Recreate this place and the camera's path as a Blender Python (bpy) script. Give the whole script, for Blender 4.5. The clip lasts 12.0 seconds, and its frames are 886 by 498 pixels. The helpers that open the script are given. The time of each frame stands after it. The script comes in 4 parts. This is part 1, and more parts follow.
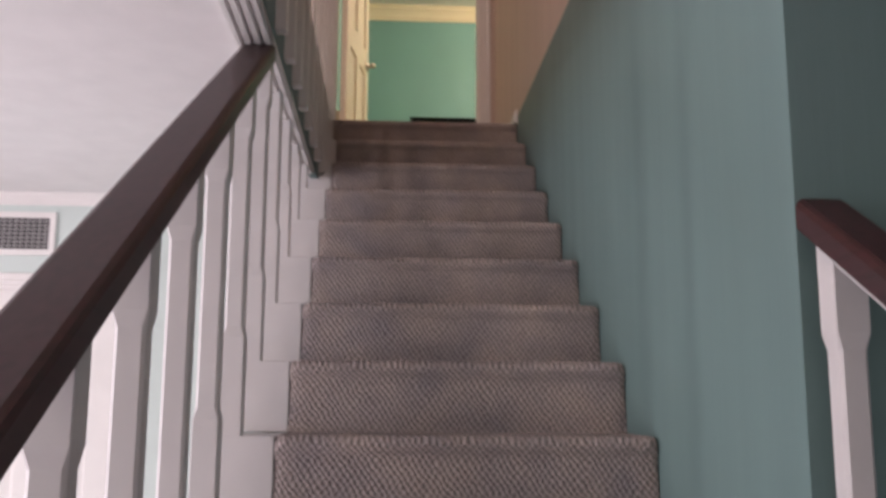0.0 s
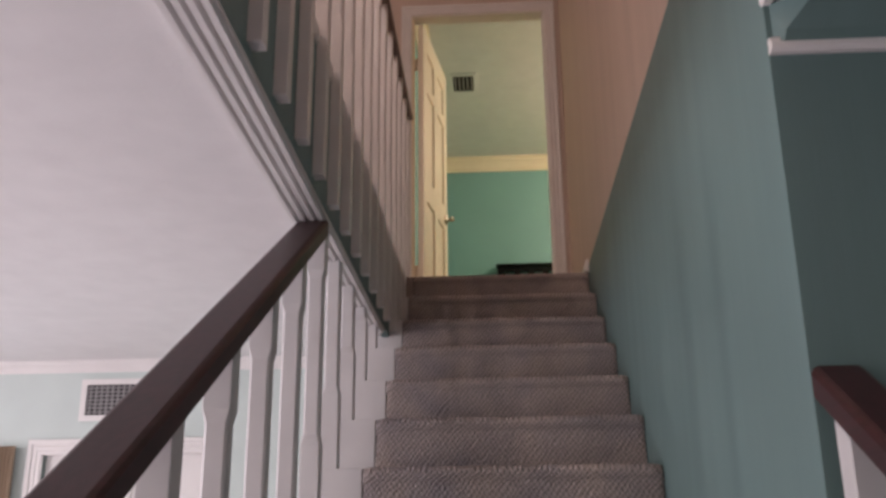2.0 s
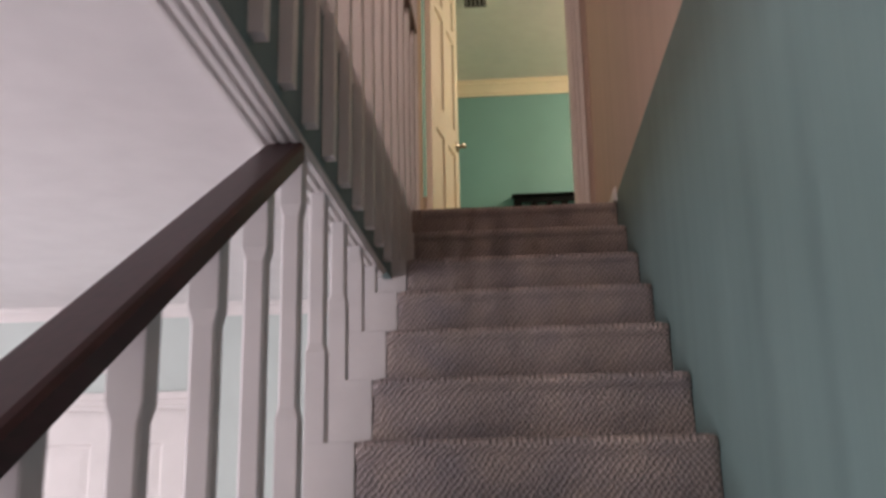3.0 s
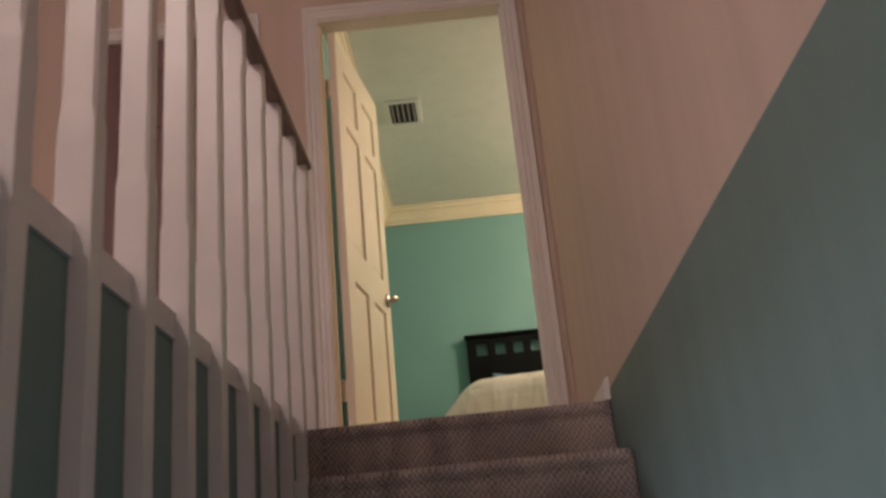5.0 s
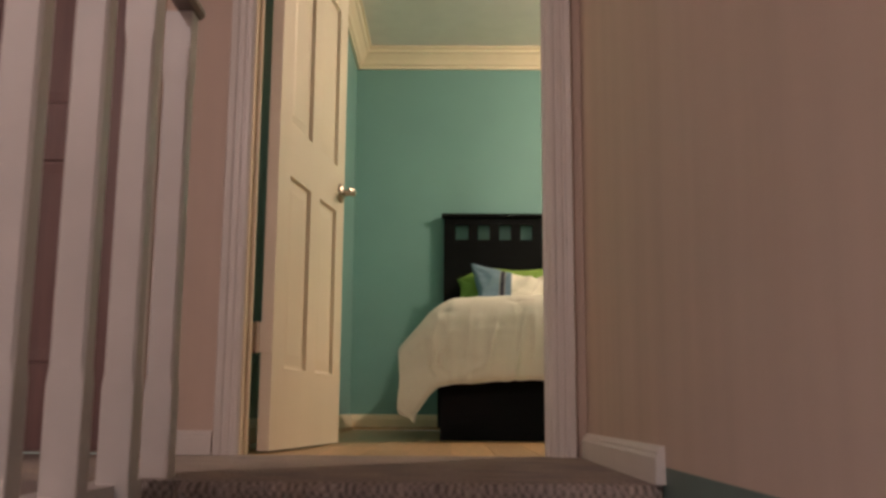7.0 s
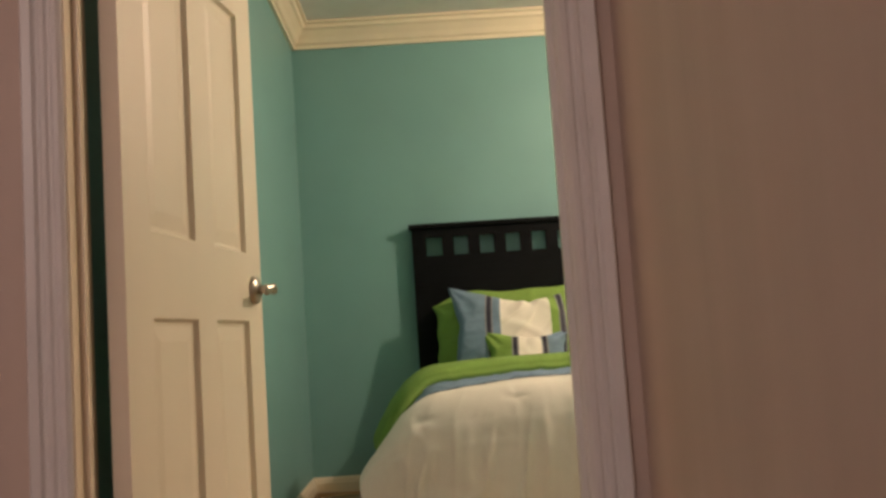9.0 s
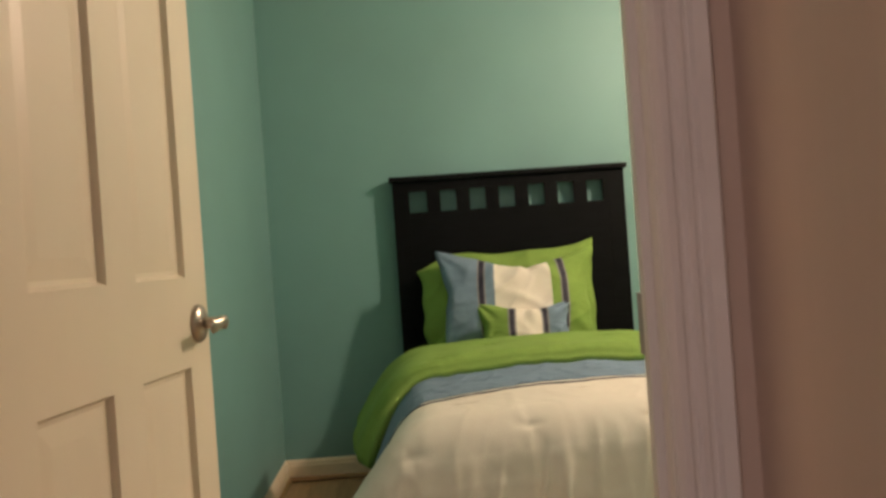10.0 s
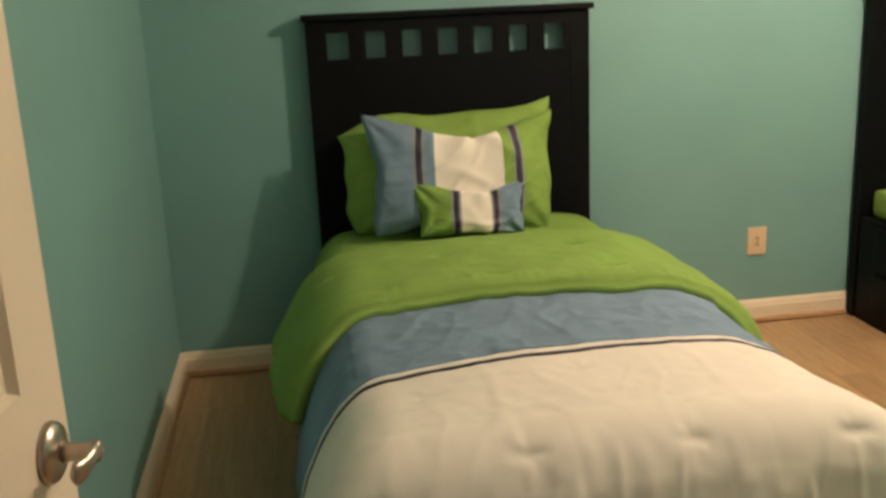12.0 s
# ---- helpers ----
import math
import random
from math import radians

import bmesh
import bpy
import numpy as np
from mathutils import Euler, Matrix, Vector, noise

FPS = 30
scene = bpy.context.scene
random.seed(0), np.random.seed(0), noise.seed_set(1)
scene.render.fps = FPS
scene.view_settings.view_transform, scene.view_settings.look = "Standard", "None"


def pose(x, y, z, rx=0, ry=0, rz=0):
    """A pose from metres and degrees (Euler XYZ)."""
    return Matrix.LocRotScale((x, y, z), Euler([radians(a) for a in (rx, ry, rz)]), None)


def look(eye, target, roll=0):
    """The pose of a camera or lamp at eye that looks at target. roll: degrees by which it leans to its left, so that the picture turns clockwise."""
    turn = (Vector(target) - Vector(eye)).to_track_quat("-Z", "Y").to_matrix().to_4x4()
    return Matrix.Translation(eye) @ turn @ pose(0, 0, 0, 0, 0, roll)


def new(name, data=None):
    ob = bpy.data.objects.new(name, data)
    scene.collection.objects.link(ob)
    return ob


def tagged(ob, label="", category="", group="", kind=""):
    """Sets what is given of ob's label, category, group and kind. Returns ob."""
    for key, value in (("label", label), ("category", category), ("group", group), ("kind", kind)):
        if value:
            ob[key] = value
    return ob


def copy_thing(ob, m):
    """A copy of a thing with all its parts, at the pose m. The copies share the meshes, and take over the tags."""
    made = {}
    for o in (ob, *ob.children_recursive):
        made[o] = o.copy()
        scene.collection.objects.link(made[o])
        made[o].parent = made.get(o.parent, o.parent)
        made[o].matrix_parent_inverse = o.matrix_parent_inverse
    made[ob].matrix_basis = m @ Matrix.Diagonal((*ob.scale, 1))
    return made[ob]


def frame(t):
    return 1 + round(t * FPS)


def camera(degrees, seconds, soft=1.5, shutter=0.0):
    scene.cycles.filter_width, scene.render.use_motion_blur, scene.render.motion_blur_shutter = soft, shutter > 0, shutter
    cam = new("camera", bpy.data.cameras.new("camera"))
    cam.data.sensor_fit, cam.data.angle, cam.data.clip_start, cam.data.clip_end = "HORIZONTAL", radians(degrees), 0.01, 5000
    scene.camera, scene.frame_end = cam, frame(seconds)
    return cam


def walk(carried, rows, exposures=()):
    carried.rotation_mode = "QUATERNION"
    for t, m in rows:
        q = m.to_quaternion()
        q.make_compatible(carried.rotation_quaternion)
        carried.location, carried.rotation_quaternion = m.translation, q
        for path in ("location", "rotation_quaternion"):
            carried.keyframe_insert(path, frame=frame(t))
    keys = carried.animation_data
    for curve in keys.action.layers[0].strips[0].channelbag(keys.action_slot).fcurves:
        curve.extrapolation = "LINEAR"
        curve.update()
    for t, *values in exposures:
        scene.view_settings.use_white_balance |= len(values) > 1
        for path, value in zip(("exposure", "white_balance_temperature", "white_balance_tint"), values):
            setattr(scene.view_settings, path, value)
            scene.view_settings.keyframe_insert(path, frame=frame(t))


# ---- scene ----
PATH = [
    (0.0, 0.2482, -4.4136, -1.3780, -3.282, 9.644, -0.256),
    (0.5, 0.3516, -4.4582, -1.3326, 1.639, 13.395, -0.761),
    (1.0, 0.3595, -4.4911, -1.3206, 1.522, 17.457, -0.136),
    (1.5, 0.3630, -4.4991, -1.3160, 1.534, 18.631, 0.367),
    (2.0, 0.3893, -4.4732, -1.3293, 3.274, 18.090, 0.520),
    (2.5, 0.4119, -4.3189, -1.3522, 5.520, 13.280, 0.847),
    (3.0, 0.3869, -3.9934, -1.1820, 4.390, 13.953, 1.016),
    (3.5, 0.4349, -3.6906, -1.0263, 1.047, 19.216, 4.451),
    (3.7, 0.4301, -3.5943, -0.9356, 2.245, 22.827, 6.152),
    (5.3, 0.4616, -2.6292, -0.4073, 2.960, 19.008, 5.035),
    (5.5, 0.4558, -2.5235, -0.3341, 2.337, 18.132, 4.960),
    (6.0, 0.4280, -2.2518, -0.2064, 2.556, 16.217, 0.691),
    (6.5, 0.4587, -1.9814, -0.0455, -0.006, 13.012, -0.554),
    (6.7, 0.4742, -1.8658, 0.0251, 0.148, 11.473, -0.643),
    (8.3, 0.4989, -1.0012, 0.5407, 0.739, 4.845, 2.921),
    (8.5, 0.5018, -0.9164, 0.6091, -0.152, 4.279, 3.609),
    (9.0, 0.5111, -0.6504, 0.7579, -0.637, 5.441, 3.729),
    (9.5, 0.4713, -0.3753, 0.8930, 0.130, 4.466, 4.720),
    (10.0, 0.4765, -0.0906, 1.0197, -2.288, -0.006, 4.019),
    (10.5, 0.4464, 0.1416, 1.1569, -1.225, -4.814, 4.089),
    (11.0, 0.4168, 0.3430, 1.2782, -4.635, -9.092, 3.332),
    (11.5, 0.4208, 0.5063, 1.3940, -5.939, -11.753, 3.187),
    (12.0, 0.3792, 0.6900, 1.3852, -9.047, -14.575, 2.461),
]
cam = camera(49.945, 12.0, soft=2.9, shutter=0.4)
walk(cam, [(t, pose(x, y, z, 90 + p, r, w)) for t, x, y, z, w, p, r in PATH],
     exposures=[(0.0, 0.33), (0.5, 0.14), (1.0, 0.13), (2.0, 0.05), (3.0, 0.06), (3.5, 0.22), (5.3, 0.12), (6.7, 0.05), (8.5, 0.06), (9.5, 0.0), (10.5, 0.0), (12.0, -0.08)])

# ---- plan (metres; z = 0 is the upper floor, y = 0 the top stair nosing) ----
W, RUN, RISE, STEPS = 0.858, 0.2845, 0.179, 16
GROUND = -STEPS * RISE
DOOR_Y, DOOR_T = 0.962, 0.085          # landing face and thickness of the bedroom wall
BED_X0, BED_X1, BED_Y1 = -0.143, 5.2, 4.336
CEIL, LOW_CEIL = 2.48, -0.43
LIV_Y = -0.15                           # back wall of the living room
HALL_X, HALL_Y0 = -2.30, -5.6
FASCIA = -0.055

# ---- world and lamps ----
world = bpy.data.worlds.new("sky")
scene.world = world
world.use_nodes = True
wn = world.node_tree.nodes
sky = wn.new("ShaderNodeTexSky")
sky.sky_type, sky.sun_disc = "NISHITA", False
sky.sun_elevation, sky.sun_rotation = radians(40), radians(200)
world.node_tree.links.new(sky.outputs[0], wn["Background"].inputs[0])
wn["Background"].inputs[1].default_value = 0.1


def area(name, eye, target, sx, sy, watts, color):
    lamp = bpy.data.lights.new(name, "AREA")
    lamp.shape, lamp.size, lamp.size_y, lamp.energy, lamp.color = "RECTANGLE", sx, sy, watts, color
    ob = new(name, lamp)
    ob.matrix_world = look(eye, target)
    return ob


def bulb(name, at, watts, color, radius):
    lamp = bpy.data.lights.new(name, "POINT")
    lamp.energy, lamp.color, lamp.shadow_soft_size = watts, color, radius
    ob = new(name, lamp)
    ob.location = at
    return ob


DAY = (0.98, 0.865, 0.935)
area("living_window_light", (-4.9, -3.8, -1.45), (0, -3.6, -1.25), 3.0, 1.7, 163, DAY)
# added fill from the unseen front side, brightens the risers and carpet
area("front_fill_light", (-2.6, -7.9, -1.6), (-2.4, 0, -1.3), 2.3, 1.6, 11, DAY)
bulb("hall_ceiling_lamp", (-0.95, -3.3, 2.28), 75, (1.0, 0.785, 0.725), 0.09)
bulb("bedroom_ceiling_lamp", (2.42, 2.78, 2.21), 136, (1.0, 0.725, 0.53), 0.06)


# ---- materials ----
def mat(name, color, rough=0.6, metal=0.0, vary=0.06, scale=6.0, fine=0.0, fine_scale=250.0, bump=0.0, bump_scale=180.0,
        coat=0.0, stretch=(1, 1, 1), dark=None, spec=None):
    m = bpy.data.materials.new(name)
    m.use_nodes = True
    nt = m.node_tree
    n, l = nt.nodes, nt.links
    b = n["Principled BSDF"]
    b.inputs["Roughness"].default_value, b.inputs["Metallic"].default_value = rough, metal
    b.inputs["Coat Weight"].default_value = coat
    if spec is not None:
        b.inputs["Specular IOR Level"].default_value = spec
    tc = n.new("ShaderNodeTexCoord")
    mp = n.new("ShaderNodeMapping")
    mp.inputs["Scale"].default_value = stretch
    l.new(tc.outputs["Object"], mp.inputs[0])
    big = n.new("ShaderNodeTexNoise")
    big.inputs["Scale"].default_value, big.inputs["Detail"].default_value = scale, 5
    l.new(mp.outputs[0], big.inputs[0])
    ramp = n.new("ShaderNodeValToRGB")
    ramp.color_ramp.elements[0].position, ramp.color_ramp.elements[1].position = 0.3, 0.7
    lo = dark or tuple(c * (1 - vary) for c in color)
    hi = tuple(min(1, c * (1 + vary)) for c in color)
    ramp.color_ramp.elements[0].color, ramp.color_ramp.elements[1].color = (*lo, 1), (*hi, 1)
    l.new(big.outputs[0], ramp.inputs[0])
    out = ramp.outputs[0]
    if fine:
        sm = n.new("ShaderNodeTexNoise")
        sm.inputs["Scale"].default_value, sm.inputs["Detail"].default_value = fine_scale, 3
        l.new(mp.outputs[0], sm.inputs[0])
        mx = n.new("ShaderNodeMixRGB")
        mx.blend_type, mx.inputs[0].default_value = "OVERLAY", fine
        l.new(out, mx.inputs[1])
        l.new(sm.outputs[0], mx.inputs[2])
        out = mx.outputs[0]
    l.new(out, b.inputs["Base Color"])
    if bump:
        bt = n.new("ShaderNodeTexNoise")
        bt.inputs["Scale"].default_value, bt.inputs["Detail"].default_value = bump_scale, 3
        l.new(mp.outputs[0], bt.inputs[0])
        bm_ = n.new("ShaderNodeBump")
        bm_.inputs["Strength"].default_value, bm_.inputs["Distance"].default_value = bump, 0.004
        l.new(bt.outputs[0], bm_.inputs["Height"])
        l.new(bm_.outputs[0], b.inputs["Normal"])
    return m


def carpet_material():
    """Looped carpet: rows of small loops set diagonally, lit crowns and shaded pits put into the colour."""
    m = mat("loop_carpet", (0.345, 0.30, 0.275), 0.95, vary=0.12, scale=7, spec=0.1, dark=(0.265, 0.245, 0.255))
    n, l = m.node_tree.nodes, m.node_tree.links
    b = n["Principled BSDF"]
    tc = n.new("ShaderNodeTexCoord")
    sep = n.new("ShaderNodeSeparateXYZ")
    l.new(tc.outputs["Object"], sep.inputs[0])

    def math_(op, a, c, k=None):
        q = n.new("ShaderNodeMath")
        q.operation = op
        for i, v in enumerate((a, c)):
            if isinstance(v, (int, float)):
                q.inputs[i].default_value = v
            else:
                l.new(v, q.inputs[i])
        return q.outputs[0]
    along = math_("ADD", sep.outputs["Z"], math_("MULTIPLY", sep.outputs["Y"], -1.0))
    wob = n.new("ShaderNodeTexNoise")
    wob.inputs["Scale"].default_value = 22
    l.new(tc.outputs["Object"], wob.inputs[0])
    wob2 = n.new("ShaderNodeTexNoise")
    wob2.inputs["Scale"].default_value = 41
    l.new(tc.outputs["Object"], wob2.inputs[0])
    wv, wu = math_("MULTIPLY", wob.outputs[0], 7.0), math_("MULTIPLY", wob2.outputs[0], 6.0)
    # staggered rows of soft loops, slightly tilted, with pits between that the colour shades dark
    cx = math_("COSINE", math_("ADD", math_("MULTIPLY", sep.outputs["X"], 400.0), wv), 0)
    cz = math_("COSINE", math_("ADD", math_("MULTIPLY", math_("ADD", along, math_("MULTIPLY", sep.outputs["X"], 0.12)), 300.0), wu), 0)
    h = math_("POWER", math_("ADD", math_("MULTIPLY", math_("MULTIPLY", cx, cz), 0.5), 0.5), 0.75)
    old = b.inputs["Base Color"].links[0].from_socket
    fib = n.new("ShaderNodeTexNoise")
    fib.inputs["Scale"].default_value, fib.inputs["Detail"].default_value = 190, 3
    l.new(tc.outputs["Object"], fib.inputs[0])
    # loop height tints the base colour: shade in the pits, light on the crowns
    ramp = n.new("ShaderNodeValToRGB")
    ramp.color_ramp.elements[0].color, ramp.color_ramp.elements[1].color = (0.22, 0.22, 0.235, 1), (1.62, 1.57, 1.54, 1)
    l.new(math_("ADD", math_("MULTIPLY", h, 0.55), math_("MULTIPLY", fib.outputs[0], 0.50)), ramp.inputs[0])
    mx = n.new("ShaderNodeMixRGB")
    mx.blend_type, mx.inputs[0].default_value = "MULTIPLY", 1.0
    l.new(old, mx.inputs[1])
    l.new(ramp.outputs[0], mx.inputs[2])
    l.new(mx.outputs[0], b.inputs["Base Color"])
    bp = n.new("ShaderNodeBump")
    bp.inputs["Strength"].default_value, bp.inputs["Distance"].default_value = 0.7, 0.006
    l.new(h, bp.inputs["Height"])
    l.new(bp.outputs[0], b.inputs["Normal"])
    return m


M = {
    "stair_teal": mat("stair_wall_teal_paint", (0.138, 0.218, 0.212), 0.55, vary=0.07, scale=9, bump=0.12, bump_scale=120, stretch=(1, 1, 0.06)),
    "beige": mat("upper_wall_beige_paint", (0.61, 0.495, 0.425), 0.55, vary=0.06, scale=8, bump=0.12, bump_scale=120, stretch=(1, 1, 0.08)),
    "bed_teal": mat("bedroom_teal_paint", (0.178, 0.355, 0.342), 0.5, vary=0.04, scale=2.5, bump=0.1, bump_scale=140),
    "pale_wall": mat("living_wall_pale_paint", (0.58, 0.66, 0.63), 0.6, vary=0.03, bump=0.1),
    "ceiling": mat("ceiling_white_paint", (0.80, 0.79, 0.78), 0.85, vary=0.03, scale=9, bump=0.14, bump_scale=70),
    "white": mat("white_gloss_trim", (0.78, 0.76, 0.74), 0.35, vary=0.03, scale=8, bump=0.04, bump_scale=60),
    "stair_white": mat("stair_white_gloss", (0.625, 0.61, 0.605), 0.4, vary=0.04, scale=7, bump=0.04, bump_scale=60),
    "cream_trim": mat("cream_gloss_paint", (0.80, 0.70, 0.53), 0.35, vary=0.03, scale=8, bump=0.04, bump_scale=60),
    "door_paint": mat("warm_white_door_paint", (0.82, 0.735, 0.59), 0.4, vary=0.025, scale=5, bump=0.05, bump_scale=90, stretch=(1, 1, 0.3)),
    "plum_door": mat("plum_brown_varnish", (0.215, 0.135, 0.135), 0.38, vary=0.12, scale=5, stretch=(8, 8, 0.6)),
    "rail": mat("dark_mahogany_varnish", (0.038, 0.011, 0.013), 0.40, vary=0.35, scale=14, spec=0.4, stretch=(6, 0.6, 6), bump=0.03),
    "guard_rail": mat("brown_rail_varnish", (0.21, 0.14, 0.12), 0.4, vary=0.3, scale=14, stretch=(6, 0.6, 6), bump=0.03),
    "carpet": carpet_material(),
    "oak": mat("laminate_oak", (0.47, 0.29, 0.145), 0.42, vary=0.16, scale=4, fine=0.25, fine_scale=30, stretch=(1.2, 14, 10)),
    "plank": mat("laminate_plank", (0.45, 0.285, 0.145), 0.4, vary=0.14, scale=3.5, fine=0.3, fine_scale=26, stretch=(14, 1.2, 10)),
    "black": mat("black_painted_wood", (0.0032, 0.0038, 0.0046), 0.5, spec=0.1, vary=0.3, scale=7, bump=0.03, stretch=(1, 1, 8)),
    "nickel": mat("brushed_nickel", (0.45, 0.40, 0.34), 0.32, metal=1.0, vary=0.06, scale=40),
    "lime": mat("lime_green_cotton", (0.205, 0.335, 0.075), 0.85, vary=0.08, scale=8, fine=0.12, fine_scale=500, bump=0.2, bump_scale=400, spec=0.2),
    "blue": mat("slate_blue_cotton", (0.17, 0.25, 0.335), 0.85, vary=0.08, scale=8, fine=0.12, fine_scale=500, bump=0.2, bump_scale=400, spec=0.2),
    "cream": mat("off_white_cotton", (0.78, 0.74, 0.65), 0.8, vary=0.03, scale=7, fine=0.06, fine_scale=500, bump=0.15, bump_scale=400, spec=0.2),
    "ribbon": mat("grey_ribbon_edge", (0.22, 0.225, 0.24), 0.7, vary=0.08),
    "pale_floor": mat("pale_tile", (0.63, 0.555, 0.57), 0.7, vary=0.06),
    "navy": mat("navy_ribbon", (0.010, 0.009, 0.028), 0.6, vary=0.1),
    "almond": mat("almond_plastic", (0.72, 0.56, 0.36), 0.4, vary=0.03),
    "grille": mat("grey_grille_metal", (0.30, 0.29, 0.29), 0.5, vary=0.1),
    "tan": mat("tan_curtain_cloth", (0.42, 0.31, 0.22), 0.85, vary=0.12, scale=6, stretch=(1, 1, 0.2)),
    # near-black colour that stands for shade inside ducts, slots and drawer grips
    "shadow": mat("near_black_shade", (0.02, 0.02, 0.02), 0.9, vary=0.2),
}


# ---- mesh helpers ----
def box(bm, x0, x1, y0, y1, z0, z1, bev=0.0):
    vs = [bm.verts.new((x, y, z)) for x in (x0, x1) for y in (y0, y1) for z in (z0, z1)]
    fs = [bm.faces.new([vs[i] for i in f]) for f in ((0, 1, 3, 2), (4, 6, 7, 5), (0, 4, 5, 1), (2, 3, 7, 6), (0, 2, 6, 4), (1, 5, 7, 3))]
    if bev:
        es = list({e for f in fs for e in f.edges})
        bmesh.ops.bevel(bm, geom=es, offset=bev, segments=2, affect="EDGES", profile=0.6)
    return bm


def boxes(*rows, bev=0.0):
    bm = bmesh.new()
    for r in rows:
        b = bmesh.new()
        box(b, *r, bev=bev)
        me = bpy.data.meshes.new("tmp")
        b.to_mesh(me)
        b.free()
        bm.from_mesh(me)
        bpy.data.meshes.remove(me)
    return bm


def prism(profile, axis, a, b, bm=None, skew=(0, 0)):
    """A closed outline of (u, v) points pushed from a to b along an axis. x: (y, z); y: (x, z); z: (x, y)."""
    bm = bm or bmesh.new()

    def at(u, v, w):
        return {"x": (w, u, v), "y": (u, w, v), "z": (u, v, w)}[axis]
    r0 = [bm.verts.new(at(u, v, a)) for u, v in profile]
    r1 = [bm.verts.new(at(u + skew[0], v + skew[1], b)) for u, v in profile]
    k = len(profile)
    for i in range(k):
        bm.faces.new((r0[i], r0[(i + 1) % k], r1[(i + 1) % k], r1[i]))
    bm.faces.new(r0[::-1])
    bm.faces.new(r1)
    bmesh.ops.recalc_face_normals(bm, faces=bm.faces[:])
    return bm


def lathe(bm, rings, at=(0, 0, 0), axis="z", seg=20):
    """Rings of (radius, height) turned about an axis through a point."""
    rows = []
    for r, h in rings:
        row = []
        for i in range(seg):
            a = 2 * math.pi * i / seg
            c, s = r * math.cos(a), r * math.sin(a)
            p = {"z": (c, s, h), "x": (h, c, s), "y": (c, h, s)}[axis]
            row.append(bm.verts.new(Vector(p) + Vector(at)))
        rows.append(row)
    for p, q in zip(rows, rows[1:]):
        for i in range(seg):
            bm.faces.new((p[i], p[(i + 1) % seg], q[(i + 1) % seg], q[i]))
    bm.faces.new(rows[0][::-1])
    bm.faces.new(rows[-1])
    bmesh.ops.recalc_face_normals(bm, faces=bm.faces[:])
    return bm


def mesh_of(name, bm, material, smooth=False):
    me = bpy.data.meshes.new(name)
    bm.to_mesh(me)
    bm.free()
    me.materials.append(material)
    if smooth:
        for p in me.polygons:
            p.use_smooth = True
    return me


def part(name, bm, material, parent=None, label="", smooth=False):
    ob = new(name, mesh_of(name, bm, material, smooth))
    if parent:
        ob.parent = parent
    if label:
        ob["label"] = label
    return ob


def thing(name, label, category, at=(0, 0, 0), group="", kind=""):
    ob = new(name)
    ob.location = at
    ob.empty_display_size = 0.1
    return tagged(ob, label, category, group, kind)


def structure(name, bm, material, label, category, smooth=False):
    return tagged(part(name, bm, material, smooth=smooth), label, category, kind="structure")


def flutes(x0, x1, z, y0, y1, drop=0.018, n=4):
    """Fluted casing board laid flat under a ceiling edge, running in y."""
    prof = [(x0, z), (x0, z - drop * 0.6)]
    w = (x1 - x0) / n
    for i in range(n):
        a = x0 + i * w
        prof += [(a + 0.12 * w, z - drop), (a + 0.62 * w, z - drop), (a + 0.80 * w, z - drop * 0.35), (a + 0.93 * w, z - drop * 0.35)]
    prof += [(x1, z - drop * 0.6), (x1, z)]
    return prism(prof, "y", y0, y1)


pn, pl_ = M["plank"].node_tree.nodes, M["plank"].node_tree.links
info = pn.new("ShaderNodeObjectInfo")
hsv = pn.new("ShaderNodeHueSaturation")
rng = pn.new("ShaderNodeMapRange")
rng.inputs["To Min"].default_value, rng.inputs["To Max"].default_value = 0.82, 1.15
pl_.new(info.outputs["Random"], rng.inputs["Value"])
pl_.new(rng.outputs[0], hsv.inputs["Value"])
base = pn["Principled BSDF"].inputs["Base Color"]
pl_.new(base.links[0].from_socket, hsv.inputs["Color"])
pl_.new(hsv.outputs[0], base)


# ---- setting: walls, floors, ceilings ----
T_ = 0.12
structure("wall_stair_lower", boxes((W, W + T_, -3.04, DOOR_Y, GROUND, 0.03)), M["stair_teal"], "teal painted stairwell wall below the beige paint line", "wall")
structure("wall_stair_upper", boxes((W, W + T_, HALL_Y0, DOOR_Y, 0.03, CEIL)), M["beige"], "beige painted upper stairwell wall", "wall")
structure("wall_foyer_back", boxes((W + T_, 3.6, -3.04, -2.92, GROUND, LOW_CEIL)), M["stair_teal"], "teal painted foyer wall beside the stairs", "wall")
structure("wall_foyer_side", boxes((3.6, 3.72, -8.0, -2.92, GROUND, LOW_CEIL)), M["stair_teal"], "teal painted foyer side wall", "wall")
# unseen closing wall; its opening is made up for the front fill
structure("wall_front", boxes((-5.0, -3.8, -8.12, -8.0, GROUND, LOW_CEIL), (-1.4, 3.72, -8.12, -8.0, GROUND, LOW_CEIL),
                            (-3.8, -1.4, -8.12, -8.0, GROUND, -2.45), (-3.8, -1.4, -8.12, -8.0, -0.75, LOW_CEIL)),
          M["pale_wall"], "unseen pale painted front wall with an added window opening", "wall")
structure("wall_living_side", boxes((-5.12, -5.0, -8.12, -5.3, GROUND, LOW_CEIL), (-5.12, -5.0, -2.3, LIV_Y, GROUND, LOW_CEIL), (-5.12, -5.0, -5.3, -2.3, GROUND, -2.3), (-5.12, -5.0, -5.3, -2.3, -0.6, LOW_CEIL)), M["pale_wall"], "pale painted living room side wall", "wall")
